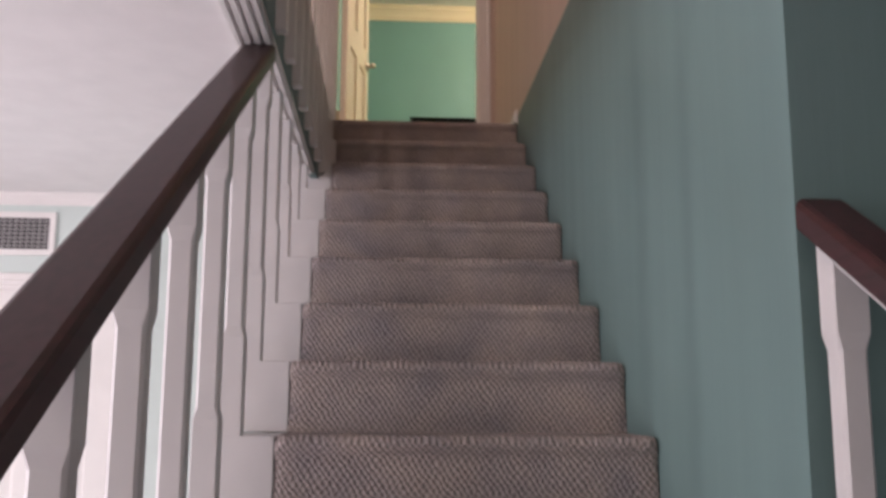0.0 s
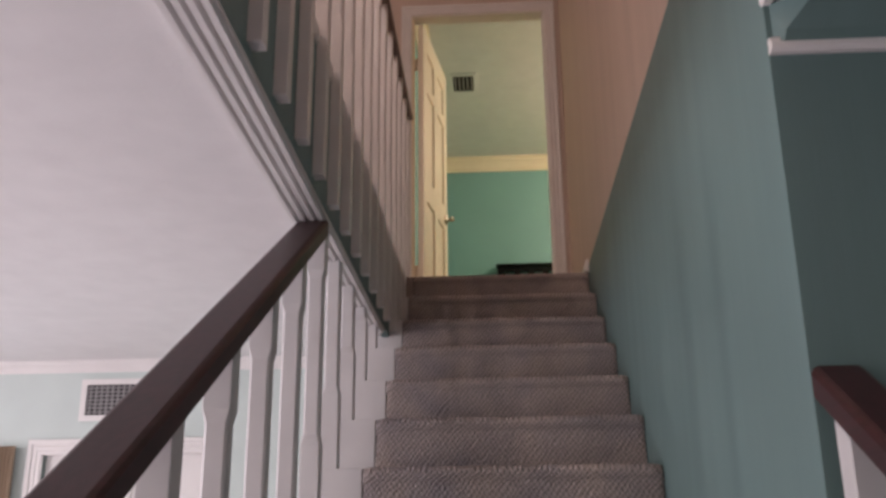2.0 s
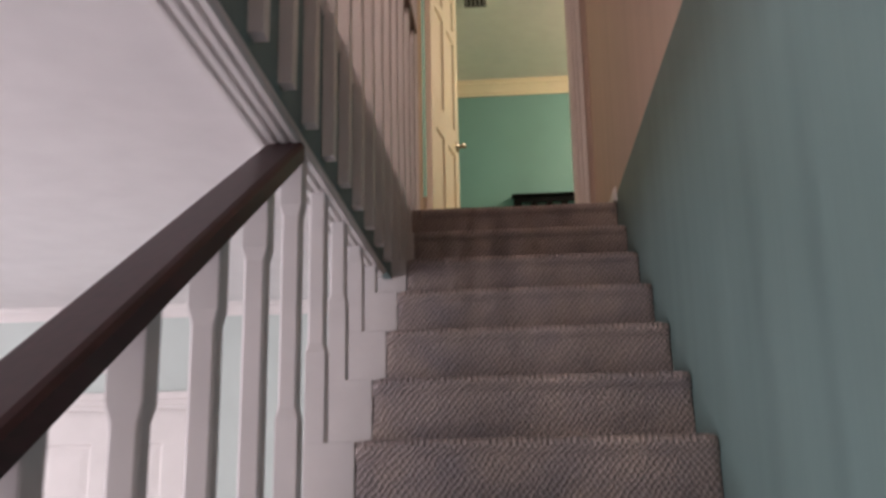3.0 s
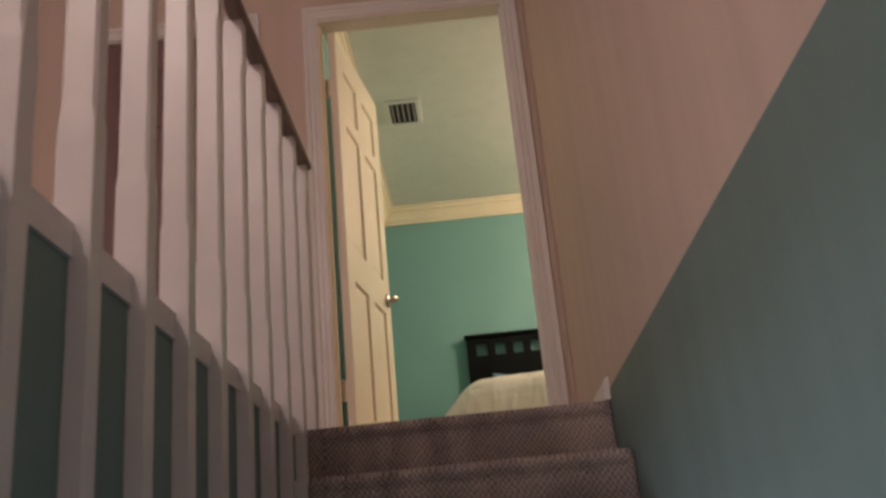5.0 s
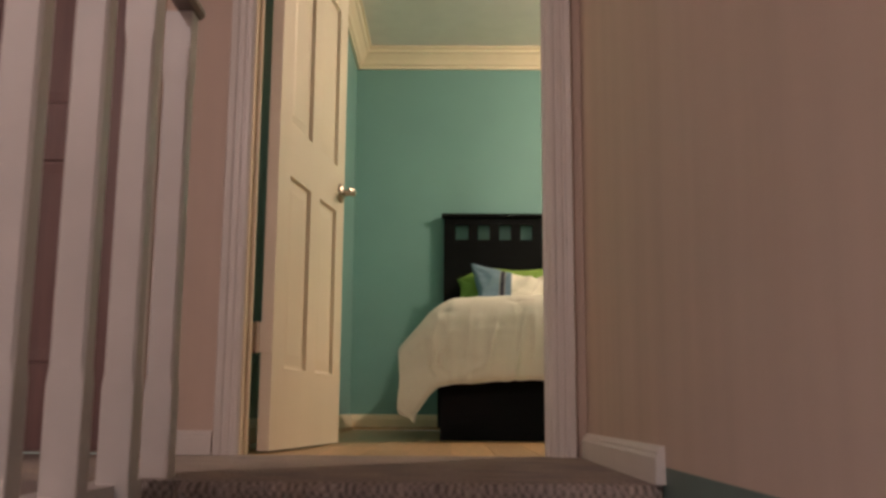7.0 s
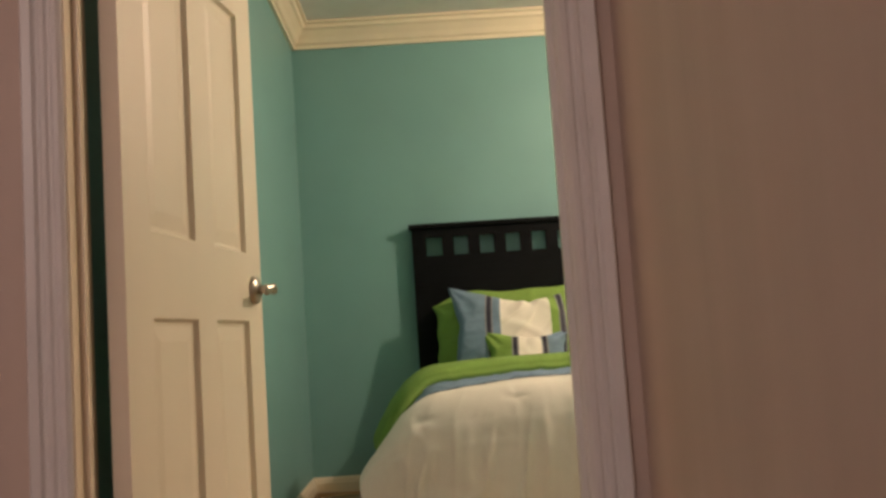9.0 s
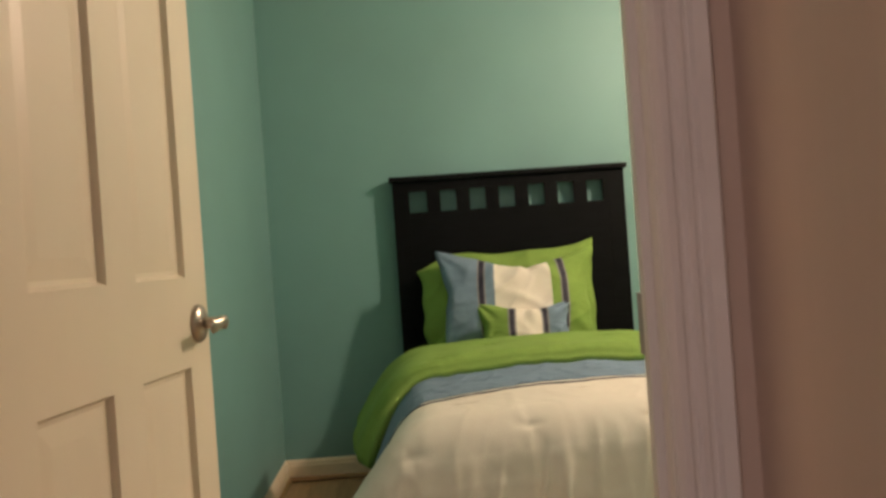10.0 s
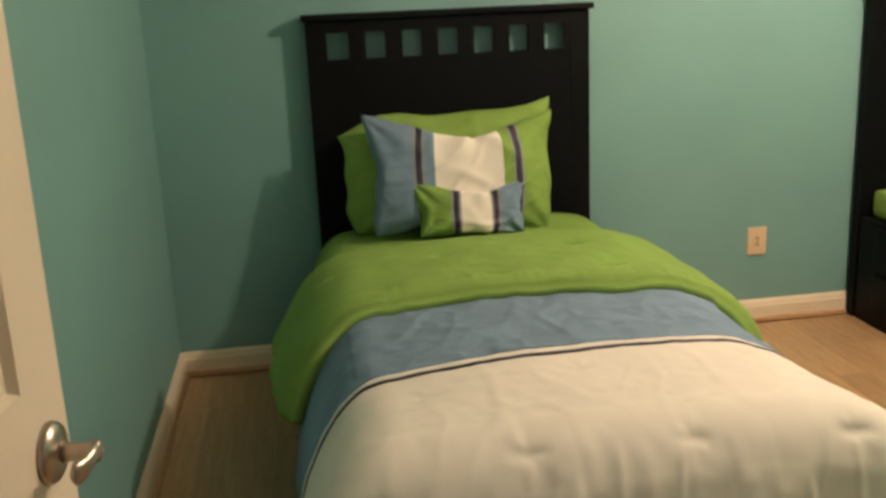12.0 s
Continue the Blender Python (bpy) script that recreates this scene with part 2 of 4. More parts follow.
structure("wall_living_back", boxes((-5.0, -3.05, LIV_Y, LIV_Y + T_, GROUND, LOW_CEIL), (-1.98, -1.70, LIV_Y, LIV_Y + T_, GROUND, LOW_CEIL), (-3.05, -1.98, LIV_Y, LIV_Y + T_, GROUND, -2.0), (-3.05, -1.98, LIV_Y, LIV_Y + T_, -0.86, LOW_CEIL), (-0.93, -0.14, LIV_Y, LIV_Y + T_, GROUND, LOW_CEIL),
                                  (-1.70, -0.93, LIV_Y, LIV_Y + T_, -0.845, LOW_CEIL)), M["pale_wall"], "pale grey-green painted living room wall", "wall")
structure("floor", boxes((-5.12, 3.72, -8.12, 0.2, GROUND - 0.12, GROUND)), M["pale_floor"], "pale ground floor", "floor")
structure("ceiling_living", boxes((-5.12, FASCIA - 0.031, -8.12, -0.004, LOW_CEIL, -0.102)), M["ceiling"], "textured white living room ceiling", "ceiling")
structure("ceiling_foyer", boxes((W + 0.002, 3.72, -8.12, -3.04, LOW_CEIL, -0.06), (FASCIA, W, -8.12, HALL_Y0 + 0.3, LOW_CEIL, -0.06)), M["ceiling"], "white foyer ceiling", "ceiling")
structure("floor_upper_hall", boxes((HALL_X - T_, FASCIA - 0.062, HALL_Y0, 0.025, -0.10, 0.0), (HALL_X - T_, W, 0.025, DOOR_Y + 0.02, -0.17, 0.0)), M["carpet"],
          "brown loop carpet on the upper landing", "floor")
structure("wall_hall_left", boxes((HALL_X - T_, HALL_X, HALL_Y0, DOOR_Y, 0.0, CEIL)), M["beige"], "beige painted upper hall wall", "wall")
structure("wall_hall_front", boxes((HALL_X - T_, W + T_, HALL_Y0 - T_, HALL_Y0, 0.0, CEIL)), M["beige"], "beige painted hall end wall", "wall")
structure("ceiling_hall", boxes((HALL_X - T_, W + T_, HALL_Y0 - T_, DOOR_Y, CEIL, CEIL + 0.1)), M["ceiling"], "white upper hall ceiling", "ceiling")
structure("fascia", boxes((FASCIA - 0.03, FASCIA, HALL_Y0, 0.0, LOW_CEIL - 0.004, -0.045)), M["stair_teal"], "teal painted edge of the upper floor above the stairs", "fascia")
# the side of the upper landing floor at the stair head and the space under the stairs
structure("wall_under_stairs", prism([(-4.22, GROUND), (LIV_Y, GROUND), (LIV_Y, -0.62), (-0.86, -0.80), (-4.22, -0.80 - 3.36 * RISE / RUN)], "x", -0.125, -0.075),
          M["pale_wall"], "pale painted panel under the stair stringer", "wall")

# bedroom
y0 = DOOR_Y + DOOR_T
OPEN_L, OPEN_R, OPEN_Z = -0.090, 0.759, 2.052
SIDE_L, SIDE_R = -1.13, -0.432            # the second doorway beside the bedroom door
structure("wall_bedroom_door", boxes((HALL_X - T_, SIDE_L - 0.02, DOOR_Y, y0 - 0.004, 0.0, CEIL), (SIDE_R + 0.02, OPEN_L - 0.02, DOOR_Y, y0 - 0.004, 0.0, CEIL),
                                   (SIDE_L - 0.02, SIDE_R + 0.02, DOOR_Y, y0 - 0.004, OPEN_Z + 0.02, CEIL), (OPEN_R + 0.02, W + T_, DOOR_Y, y0 - 0.004, 0.0, CEIL),
                                   (OPEN_L - 0.02, OPEN_R + 0.02, DOOR_Y, y0 - 0.004, OPEN_Z + 0.02, CEIL)), M["beige"], "beige painted wall round the bedroom door", "wall")
structure("wall_bedroom_front", boxes((BED_X0 - T_, OPEN_L - 0.02, y0, y0 + 0.012, 0.0, CEIL), (OPEN_R + 0.02, BED_X1, y0, y0 + 0.012, 0.0, CEIL),
                                    (OPEN_L - 0.02, OPEN_R + 0.02, y0, y0 + 0.012, OPEN_Z + 0.02, CEIL)), M["bed_teal"], "teal painted bedroom wall round the door", "wall")
structure("wall_bedroom_left", boxes((BED_X0 - T_, BED_X0, y0 + 0.014, BED_Y1 + T_, 0.0, CEIL)), M["bed_teal"], "teal painted bedroom side wall", "wall")
structure("wall_bedroom_back", boxes((BED_X0, BED_X1, BED_Y1, BED_Y1 + T_, 0.0, CEIL)), M["bed_teal"], "teal painted wall behind the bed", "wall")
structure("wall_bedroom_right", boxes((BED_X1, BED_X1 + T_, y0, BED_Y1 + T_, 0.0, CEIL)), M["bed_teal"], "teal painted far bedroom wall", "wall")
structure("ceiling_bedroom", boxes((BED_X0 - T_, BED_X1 + T_, DOOR_Y + 0.002, BED_Y1 + T_, CEIL + 0.002, CEIL + 0.1)), M["ceiling"], "white bedroom ceiling", "ceiling")
bed_floor = structure("floor_bedroom", boxes((BED_X0 - T_, BED_X1 + T_, DOOR_Y + 0.02, BED_Y1 + T_, -0.1, -0.006)), M["oak"], "light oak laminate bedroom floor", "floor")


structure("wall_behind_side_door", boxes((SIDE_L - 0.10, BED_X0 - T_ - 0.012, y0 - 0.003, y0 + 0.01, 0.0, CEIL)), M["beige"], "plain wall closing the space behind the side door", "wall")


def crown_profile(u0, v0, su, h=0.13, d=0.10):
    """Crown moulding outline: u away from the wall by su, v up to the ceiling."""
    pts = [(0, 0), (0.16, 0.0), (0.18, 0.14), (0.30, 0.20), (0.42, 0.40), (0.66, 0.66), (0.80, 0.72), (0.84, 0.86), (1.0, 0.90), (1.0, 1.0), (0, 1.0)]
    return [(u0 + su * d * a, v0 + h * b) for a, b in pts]


def base_profile(u0, su, h=0.095, d=0.016):
    pts = [(0, 0), (1, 0), (1, 0.70), (0.75, 0.78), (0.75, 0.86), (0.35, 0.95), (0.2, 1.0), (0, 1.0)]
    return [(u0 + su * d * a, h * b) for a, b in pts]


ZC = CEIL - 0.131
structure("crown_bedroom_back", prism(crown_profile(BED_Y1, ZC, -1), "x", BED_X0, BED_X1), M["cream_trim"], "cream painted crown moulding", "moulding")
structure("crown_bedroom_left", prism(crown_profile(BED_X0, ZC, 1), "y", y0 + 0.012, BED_Y1), M["cream_trim"], "cream painted crown moulding", "moulding")
structure("crown_landing", prism(crown_profile(DOOR_Y, ZC, -1, 0.10, 0.08), "x", HALL_X, W), M["white"], "white crown moulding above the bedroom door", "moulding")
structure("baseboard_bedroom_back", prism(base_profile(BED_Y1, -1), "x", BED_X0, BED_X1), M["cream_trim"], "cream painted baseboard", "baseboard")
structure("baseboard_bedroom_left", prism(base_profile(BED_X0, 1), "y", y0 + 0.012, BED_Y1 - 0.017), M["cream_trim"], "cream painted baseboard", "baseboard")
shoe = [(0, 0), (0.013, 0), (0.0125, 0.006), (0.010, 0.012), (0.005, 0.016), (0, 0.018)]
structure("shoe_moulding_back", prism([(BED_Y1 - 0.0165 - u, v + 0.001) for u, v in shoe], "x", BED_X0, BED_X1), M["oak"], "brown wooden shoe moulding", "moulding")
structure("shoe_moulding_left", prism([(BED_X0 + 0.0165 + u, v + 0.001) for u, v in shoe], "y", y0 + 0.012, BED_Y1 - 0.03), M["oak"], "brown wooden shoe moulding", "moulding")
structure("baseboard_landing_right", prism(base_profile(W, -1, 0.066, 0.018), "y", 0.0, DOOR_Y - 0.02), M["white"], "white baseboard on the landing", "baseboard")
structure("baseboard_landing_left", prism(base_profile(DOOR_Y, -1, 0.066, 0.014), "x", HALL_X, SIDE_L - 0.074), M["white"], "white baseboard on the landing", "baseboard")
structure("baseboard_landing_middle", prism(base_profile(DOOR_Y, -1, 0.066, 0.014), "x", SIDE_R + 0.074, -0.168), M["white"], "white baseboard between the two doorways", "baseboard")
structure("crown_living", prism(crown_profile(LIV_Y, LOW_CEIL - 0.05, -1, 0.05, 0.05), "x", -5.0, -0.14), M["white"], "white crown moulding in the living room", "moulding")
structure("ceiling_edge_trim_left", flutes(-0.158, FASCIA - 0.002, LOW_CEIL - 0.002, HALL_Y0, -0.70), M["white"], "white fluted casing under the floor edge", "moulding")
structure("ceiling_edge_trim_right", flutes(W - 0.004, W + 0.11, LOW_CEIL + 0.006, -8.0, -3.035), M["white"], "white fluted casing along the ceiling edge", "moulding")
structure("wall_trim_foyer", prism([(-3.04, -0.537), (-3.052, -0.537), (-3.060, -0.532), (-3.060, -0.522), (-3.052, -0.516), (-3.052, -0.510), (-3.04, -0.510)], "x", W, 3.6),
          M["white"], "white picture rail moulding on the foyer wall", "moulding")
cf = bmesh.new()
prof = [(0.0, -0.085), (-0.018, -0.08), (-0.022, -0.06), (-0.05, -0.028), (-0.092, -0.012), (-0.10, 0.0), (0.0, 0.0)]
r0 = [cf.verts.new((W + 0.004 + max(0.006, -u), -3.04 + u, LOW_CEIL - 0.012 + v)) for u, v in prof]
r1 = [cf.verts.new((3.6, -3.04 + u, LOW_CEIL - 0.012 + v)) for u, v in prof]
for i in range(len(prof)):
    cf.faces.new((r0[i], r0[(i + 1) % len(prof)], r1[(i + 1) % len(prof)], r1[i]))
cf.faces.new(r0), cf.faces.new(r1)
bmesh.ops.recalc_face_normals(cf, faces=cf.faces[:])
structure("crown_foyer", cf, M["stair_teal"], "teal painted crown moulding on the foyer wall", "moulding")

# ---- stairs ----
stairs = thing("staircase", "straight carpeted staircase with white painted risers at its open side", "stairs", kind="structure")


def step_profile():
    """Carpeted tread with a rounded nosing over its riser; (y, z) from the nosing's top front."""
    p = [(RUN + 0.03, 0.0)]
    p += [(0.024, 0.0), (0.014, -0.002), (0.006, -0.007), (0.001, -0.015), (0.0, -0.024), (0.003, -0.034), (0.008, -0.042), (0.010, -0.052), (0.011, -RISE), (RUN + 0.03, -RISE)]
    return p


def tread(y, z, x0, x1, depth):
    """Padded carpet over one step: the nosing dips and draws back at both ends and runs a little uneven."""
    bm = bmesh.new()
    rows = []
    ends = (0.0, 0.004, 0.010, 0.018, 0.028)
    for x in [x0 + e for e in ends] + [x0 + 0.04 + (x1 - x0 - 0.08) * i / 16 for i in range(17)] + [x1 - e for e in ends[::-1]]:
        k = min(1.0, min(x - x0, x1 - x) / 0.032)
        dip = 1 - math.sqrt(1 - (1 - k) ** 2)
        wave = 0.0022 * noise.noise(Vector((x * 5.0, y * 3.0, 2.0)))
        row = []
        for u, v in step_profile():
            near = max(0.0, 1 - abs(u) / 0.05) if v > -0.06 else 0.0
            row.append(bm.verts.new((x, y + min(u, depth) + 0.016 * dip * near + wave * near, z + v - (0.016 * dip - wave) * near)))
        rows.append(row)
    m = len(rows[0])
    for p, q in zip(rows, rows[1:]):
        for i in range(m):
            bm.faces.new((p[i], p[(i + 1) % m], q[(i + 1) % m], q[i]))
    bm.faces.new(rows[0][::-1]), bm.faces.new(rows[-1])
    bmesh.ops.recalc_face_normals(bm, faces=bm.faces[:])
    return bm


for k in range(STEPS):
    y, z = -k * RUN, -k * RISE
    x1 = W - 0.001 if k < 11 else W + 0.002
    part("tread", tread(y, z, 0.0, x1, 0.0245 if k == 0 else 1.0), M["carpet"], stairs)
    # painted tread end and riser beside the carpet
    if k:
        e = boxes((-0.126, 0.0, y + 0.012, y + RUN + 0.02, z - RISE, z - 0.003), bev=0.003)
        part("riser", e, M["stair_white"], stairs, "white painted tread end and riser")
        if k >= 11:
            e = boxes((W + 0.004, W + 0.126, y + 0.012, y + RUN + 0.02, z - RISE, z - 0.003), bev=0.003)
            part("riser", e, M["stair_white"], stairs, "white painted tread end and riser")


def post(bm, x, y, z0, z1, sx, sy, low, high, slim=0.84, slope=0.0):
    """Square baluster, slimmer and chamfered between its square ends."""
    hx, hy = sx / 2, sy / 2

    def ring(z, kx, c, dz=0.0):
        a, b = hx * kx, hy * kx
        c = min(c, a, b)
        pts = [(-a + c, -b), (a - c, -b), (a, -b + c), (a, b - c), (a - c, b), (-a + c, b), (-a, b - c), (-a, -b + c)]
        return [bm.verts.new((x + u, y + v, z + dz * (v + hy))) for u, v in pts]
    rows = [ring(z0, 1, 0.0015), ring(low - 0.012, 1, 0.0015), ring(low + 0.012, slim, 0.005), ring(high - 0.012, slim, 0.005), ring(high + 0.012, 1, 0.0015), ring(z1, 1, 0.0015, slope)]
    for p, q in zip(rows, rows[1:]):
        for i in range(8):
            bm.faces.new((p[i], p[(i + 1) % 8], q[(i + 1) % 8], q[i]))
    bm.faces.new(rows[0][::-1])
    bm.faces.new(rows[-1])
    return bm


def rail_profile(cx, top, w=0.082, h=0.054):
    r = 0.012
    return [(cx - w / 2, top - r), (cx - w / 2 + r * 0.4, top - 0.004), (cx - w / 2 + r, top), (cx + w / 2 - r, top), (cx + w / 2 - r * 0.4, top - 0.004), (cx + w / 2, top - r),
            (cx + w / 2, top - h + 0.008), (cx + w / 2 - 0.008, top - h), (cx - w / 2 + 0.008, top - h), (cx - w / 2, top - h + 0.008)]


SL = 0.598


def rail_top(y, dz=0.0):
    return -0.44 + dz + SL * (y + 2.044)


def stair_rail(name, cx, ya, yb, ks, label, dz=0.0, w=0.082):
    th = thing(name, label, "stair railing")
    bm = prism(rail_profile(cx, rail_top(ya, dz), w), "y", ya, yb, skew=(0, rail_top(yb, dz) - rail_top(ya, dz)))
    part("handrail", bm, M["rail"], th, "dark red-brown varnished handrail")
    fil = prism([(cx - 0.022, rail_top(ya, dz) - 0.068), (cx + 0.022, rail_top(ya, dz) - 0.068), (cx + 0.022, rail_top(ya, dz) - 0.058), (cx - 0.022, rail_top(ya, dz) - 0.058)], "y", ya, yb - 0.03,
                skew=(0, rail_top(yb - 0.03, dz) - rail_top(ya, dz)))
    part("fillet", fil, M["stair_white"], th, "white strip under the handrail")
    for k in ks:
        y, zb = -k * RUN + 0.036, -k * RISE - 0.004
        zt = min(rail_top(y, dz) - 0.055, LOW_CEIL - 0.012)
        bm = post(bmesh.new(), cx, y, zb, zt, 0.05, 0.05, zb + 0.23, max(zb + 0.26, min(rail_top(y, dz) - 0.19, zt + 0.2)), slope=SL if zt < LOW_CEIL - 0.02 else 0)
        part("baluster", bm, M["stair_white"], th)
    return th


stair_rail("stair_railing", -0.099, -4.33, -2.046, range(3, 16), "white balusters under a dark wooden handrail beside the stairs", w=0.09)
stair_rail("stair_railing", W + 0.040, -4.33, -3.044, range(11, 16), "short white baluster railing ending at the teal wall", dz=-0.022)

# upper guard along the hall
guard = thing("guard_railing", "white face-mounted balusters with a brown handrail along the upper hall", "guard railing")
GX0, GX1 = -0.080, -0.026
for i in range(26):
    y = 0.096 - i * 0.2155
    bm = post(bmesh.new(), (GX0 + GX1) / 2, y, 0.0, 0.897, GX1 - GX0, 0.042, 0.17, 0.76, slim=0.955)
    box(bm, FASCIA + 0.0005, GX1, y - 0.021, y + 0.021, -0.412, 0.0)
    part("baluster", bm, M["stair_white"], guard)
part("handrail", prism(rail_profile(-0.037, 0.927, 0.046, 0.030), "y", -5.4, 0.122), M["guard_rail"], guard, "brown varnished handrail")
part("ledge", boxes((FASCIA - 0.06, FASCIA + 0.006, -5.4, 0.0, -0.045, 0.004)), M["stair_white"], guard, "white nosing board on the floor edge")


# ---- bedroom door ----
def casing(name, y, s, x0, x1, zt, w, label):
    """Fluted casing round an opening on the wall plane y; s: the side it stands out to."""
    th = thing(name, label, "door casing", kind="structure")
    prof = [(0, 0), (0, 0.011), (0.10, 0.016), (0.22, 0.016), (0.29, 0.012), (0.35, 0.012), (0.42, 0.016), (0.52, 0.016), (0.59, 0.012), (0.65, 0.012), (0.73, 0.019), (0.95, 0.021), (1, 0.017), (1, 0)]
    for side, xi in ((-1, x0), (1, x1)):
        bm = bmesh.new()
        pts = [(xi + side * w * a, y + s * b) for a, b in prof]
        lo = [bm.verts.new((u, v, 0)) for u, v in pts]
        hi = [bm.verts.new((u, v, zt + abs(u - xi))) for u, v in pts]
        for i in range(len(pts)):
            bm.faces.new((lo[i], lo[(i + 1) % len(pts)], hi[(i + 1) % len(pts)], hi[i]))
        bm.faces.new(lo), bm.faces.new(hi)
        bmesh.ops.recalc_face_normals(bm, faces=bm.faces[:])
        part("side_casing", bm, M["white"], th)
    bm = bmesh.new()
    pts = [(zt + w * a, y + s * b) for a, b in prof]
    lo = [bm.verts.new((x0 - (u - zt), v, u)) for u, v in pts]
    hi = [bm.verts.new((x1 + (u - zt), v, u)) for u, v in pts]
    for i in range(len(pts)):
        bm.faces.new((lo[i], lo[(i + 1) % len(pts)], hi[(i + 1) % len(pts)], hi[i]))
    bm.faces.new(lo), bm.faces.new(hi)
    bmesh.ops.recalc_face_normals(bm, faces=bm.faces[:])
    part("head_casing", bm, M["white"], th)
    return th


cas = casing("door_casing", DOOR_Y, -1, OPEN_L - 0.004, OPEN_R + 0.002, OPEN_Z + 0.006, 0.068, "white fluted casing round the bedroom doorway")
part("jamb", boxes((OPEN_L - 0.02, OPEN_L, DOOR_Y - 0.004, y0 + 0.012, 0, OPEN_Z), (OPEN_L, OPEN_L + 0.011, DOOR_Y + 0.03, y0 - 0.036, 0, OPEN_Z)), M["cream_trim"], cas)
part("jamb", boxes((OPEN_R, OPEN_R + 0.02, DOOR_Y - 0.004, y0 + 0.012, 0, OPEN_Z), (OPEN_R - 0.011, OPEN_R, DOOR_Y + 0.03, y0 - 0.036, 0, OPEN_Z)), M["white"], cas)
part("head_jamb", boxes((OPEN_L - 0.02, OPEN_R + 0.02, DOOR_Y - 0.004, y0 + 0.012, OPEN_Z, OPEN_Z + 0.02)), M["white"], cas)
part("strike_plate", boxes((OPEN_R - 0.004, OPEN_R + 0.001, y0 - 0.030, y0 + 0.016, 0.875, 0.95), bev=0.001), M["grille"], cas, "small dark metal strike plate")


def panel_door(name, w, h, t, label, at, turn, panels, paint=None):
    """Moulded six-panel door, hinged at its local origin, leaf along +x, faces at y = 0 and y = t."""
    th = thing(name, label, "door", kind="structure")
    xs = sorted({0, w, *(p[i] for p in panels for i in (0, 1))})
    zs = sorted({0, h, *(p[i] for p in panels for i in (2, 3))})
    bm = bmesh.new()
    for a, b in zip(xs, xs[1:]):
        for c, d in zip(zs, zs[1:]):
            inside = any(p[0] <= a and b <= p[1] and p[2] <= c and d <= p[3] for p in panels)
            for y, s in ((0, -1), (t, 1)):
                if not inside:
                    bm.faces.new([bm.verts.new((u, y, v)) for u, v in ((a, c), (b, c), (b, d), (a, d))])
    for p in panels:
        for y, s in ((0, 1), (t, -1)):
            rings = []
            for ins, dep in ((0, 0), (0.006, 0.011), (0.014, 0.012), (0.045, 0.0085)):
                rings.append([bm.verts.new((u, y + s * dep, v)) for u, v in
                              ((p[0] + ins, p[2] + ins), (p[1] - ins, p[2] + ins), (p[1] - ins, p[3] - ins), (p[0] + ins, p[3] - ins))])
            for q, r in zip(rings, rings[1:]):
                for i in range(4):
                    bm.faces.new((q[i], q[(i + 1) % 4], r[(i + 1) % 4], r[i]))
            bm.faces.new(rings[-1])
    for f in (((0, 0), (0, h)), ((w, 0), (w, h))):
        (x, a), (_, b) = f
        bm.faces.new([bm.verts.new(v) for v in ((x, 0, a), (x, t, a), (x, t, b), (x, 0, b))])
    for z in (0, h):
        bm.faces.new([bm.verts.new(v) for v in ((0, 0, z), (w, 0, z), (w, t, z), (0, t, z))])
    bmesh.ops.remove_doubles(bm, verts=bm.verts[:], dist=0.0004)
    bmesh.ops.recalc_face_normals(bm, faces=bm.faces[:])
    leaf = part("leaf", bm, paint or M["white"], th)
    th.matrix_world = pose(*at, 0, 0, turn)
    return th


LW, LH = 0.755, 2.035
SIX = [(a, b, c, d) for a, b in ((0.111, 0.332), (0.438, 0.651)) for c, d in ((0.236, 0.826), (0.992, 1.596), (1.674, 1.890))]
door = panel_door("door_1", LW, LH, 0.035, "white six-panel bedroom door standing open", (-0.027, 1.045, 0.008), 81.7, SIX, M["door_paint"])


def lever(parent, x, z, y, s):
    """Round rose with a short waved lever that flares at its end."""
    bm = lathe(bmesh.new(), [(0.036, 0.0), (0.036, s * 0.004), (0.033, s * 0.009), (0.024, s * 0.013), (0.014, s * 0.016)], (x, y, z), "y", 28)
    rose = part("rose", bm, M["nickel"], parent, "brushed nickel door rose", smooth=True)
    bm = lathe(bmesh.new(), [(0.013, s * 0.012), (0.0105, s * 0.026), (0.0105, s * 0.040), (0.013, s * 0.048), (0.013, s * 0.056), (0.006, s * 0.060)], (x, y, z), "y", 20)
    rows = []
    for i in range(11):
        f = i / 10
        cx, cz, cy = x + 0.006 - 0.062 * f, z + 0.004 * math.sin(f * 5.5), y + s * (0.050 + 0.005 * math.sin(f * 4.0))
        rz, ry = 0.009 + 0.006 * f ** 2, 0.0075 - 0.002 * f
        if i == 10:
            rz, ry = rz * 0.5, ry * 0.5
        rows.append([bm.verts.new((cx, cy + ry * math.cos(2 * math.pi * j / 12), cz + rz * math.sin(2 * math.pi * j / 12))) for j in range(12)])
    for p, q in zip(rows, rows[1:]):
        for j in range(12):
            bm.faces.new((p[j], p[(j + 1) % 12], q[(j + 1) % 12], q[j]))
    bm.faces.new(rows[0][::-1]), bm.faces.new(rows[-1])
    bmesh.ops.recalc_face_normals(bm, faces=bm.faces[:])
    part("lever", bm, M["nickel"], parent, "short curved nickel lever", smooth=True)


lever(door, LW - 0.058, 0.903, 0.0, -1)
for z in (0.32, 1.74):
    hinge = part("hinge", lathe(bmesh.new(), [(0.0065, z - 0.045), (0.0065, z + 0.045)], (-0.007, 0.044, 0), "z", 12), M["door_paint"], door, "painted door hinge")
    part("hinge_leaf", boxes((-0.004, -0.0005, 0.002, 0.064, z - 0.044, z + 0.044)), M["door_paint"], hinge)


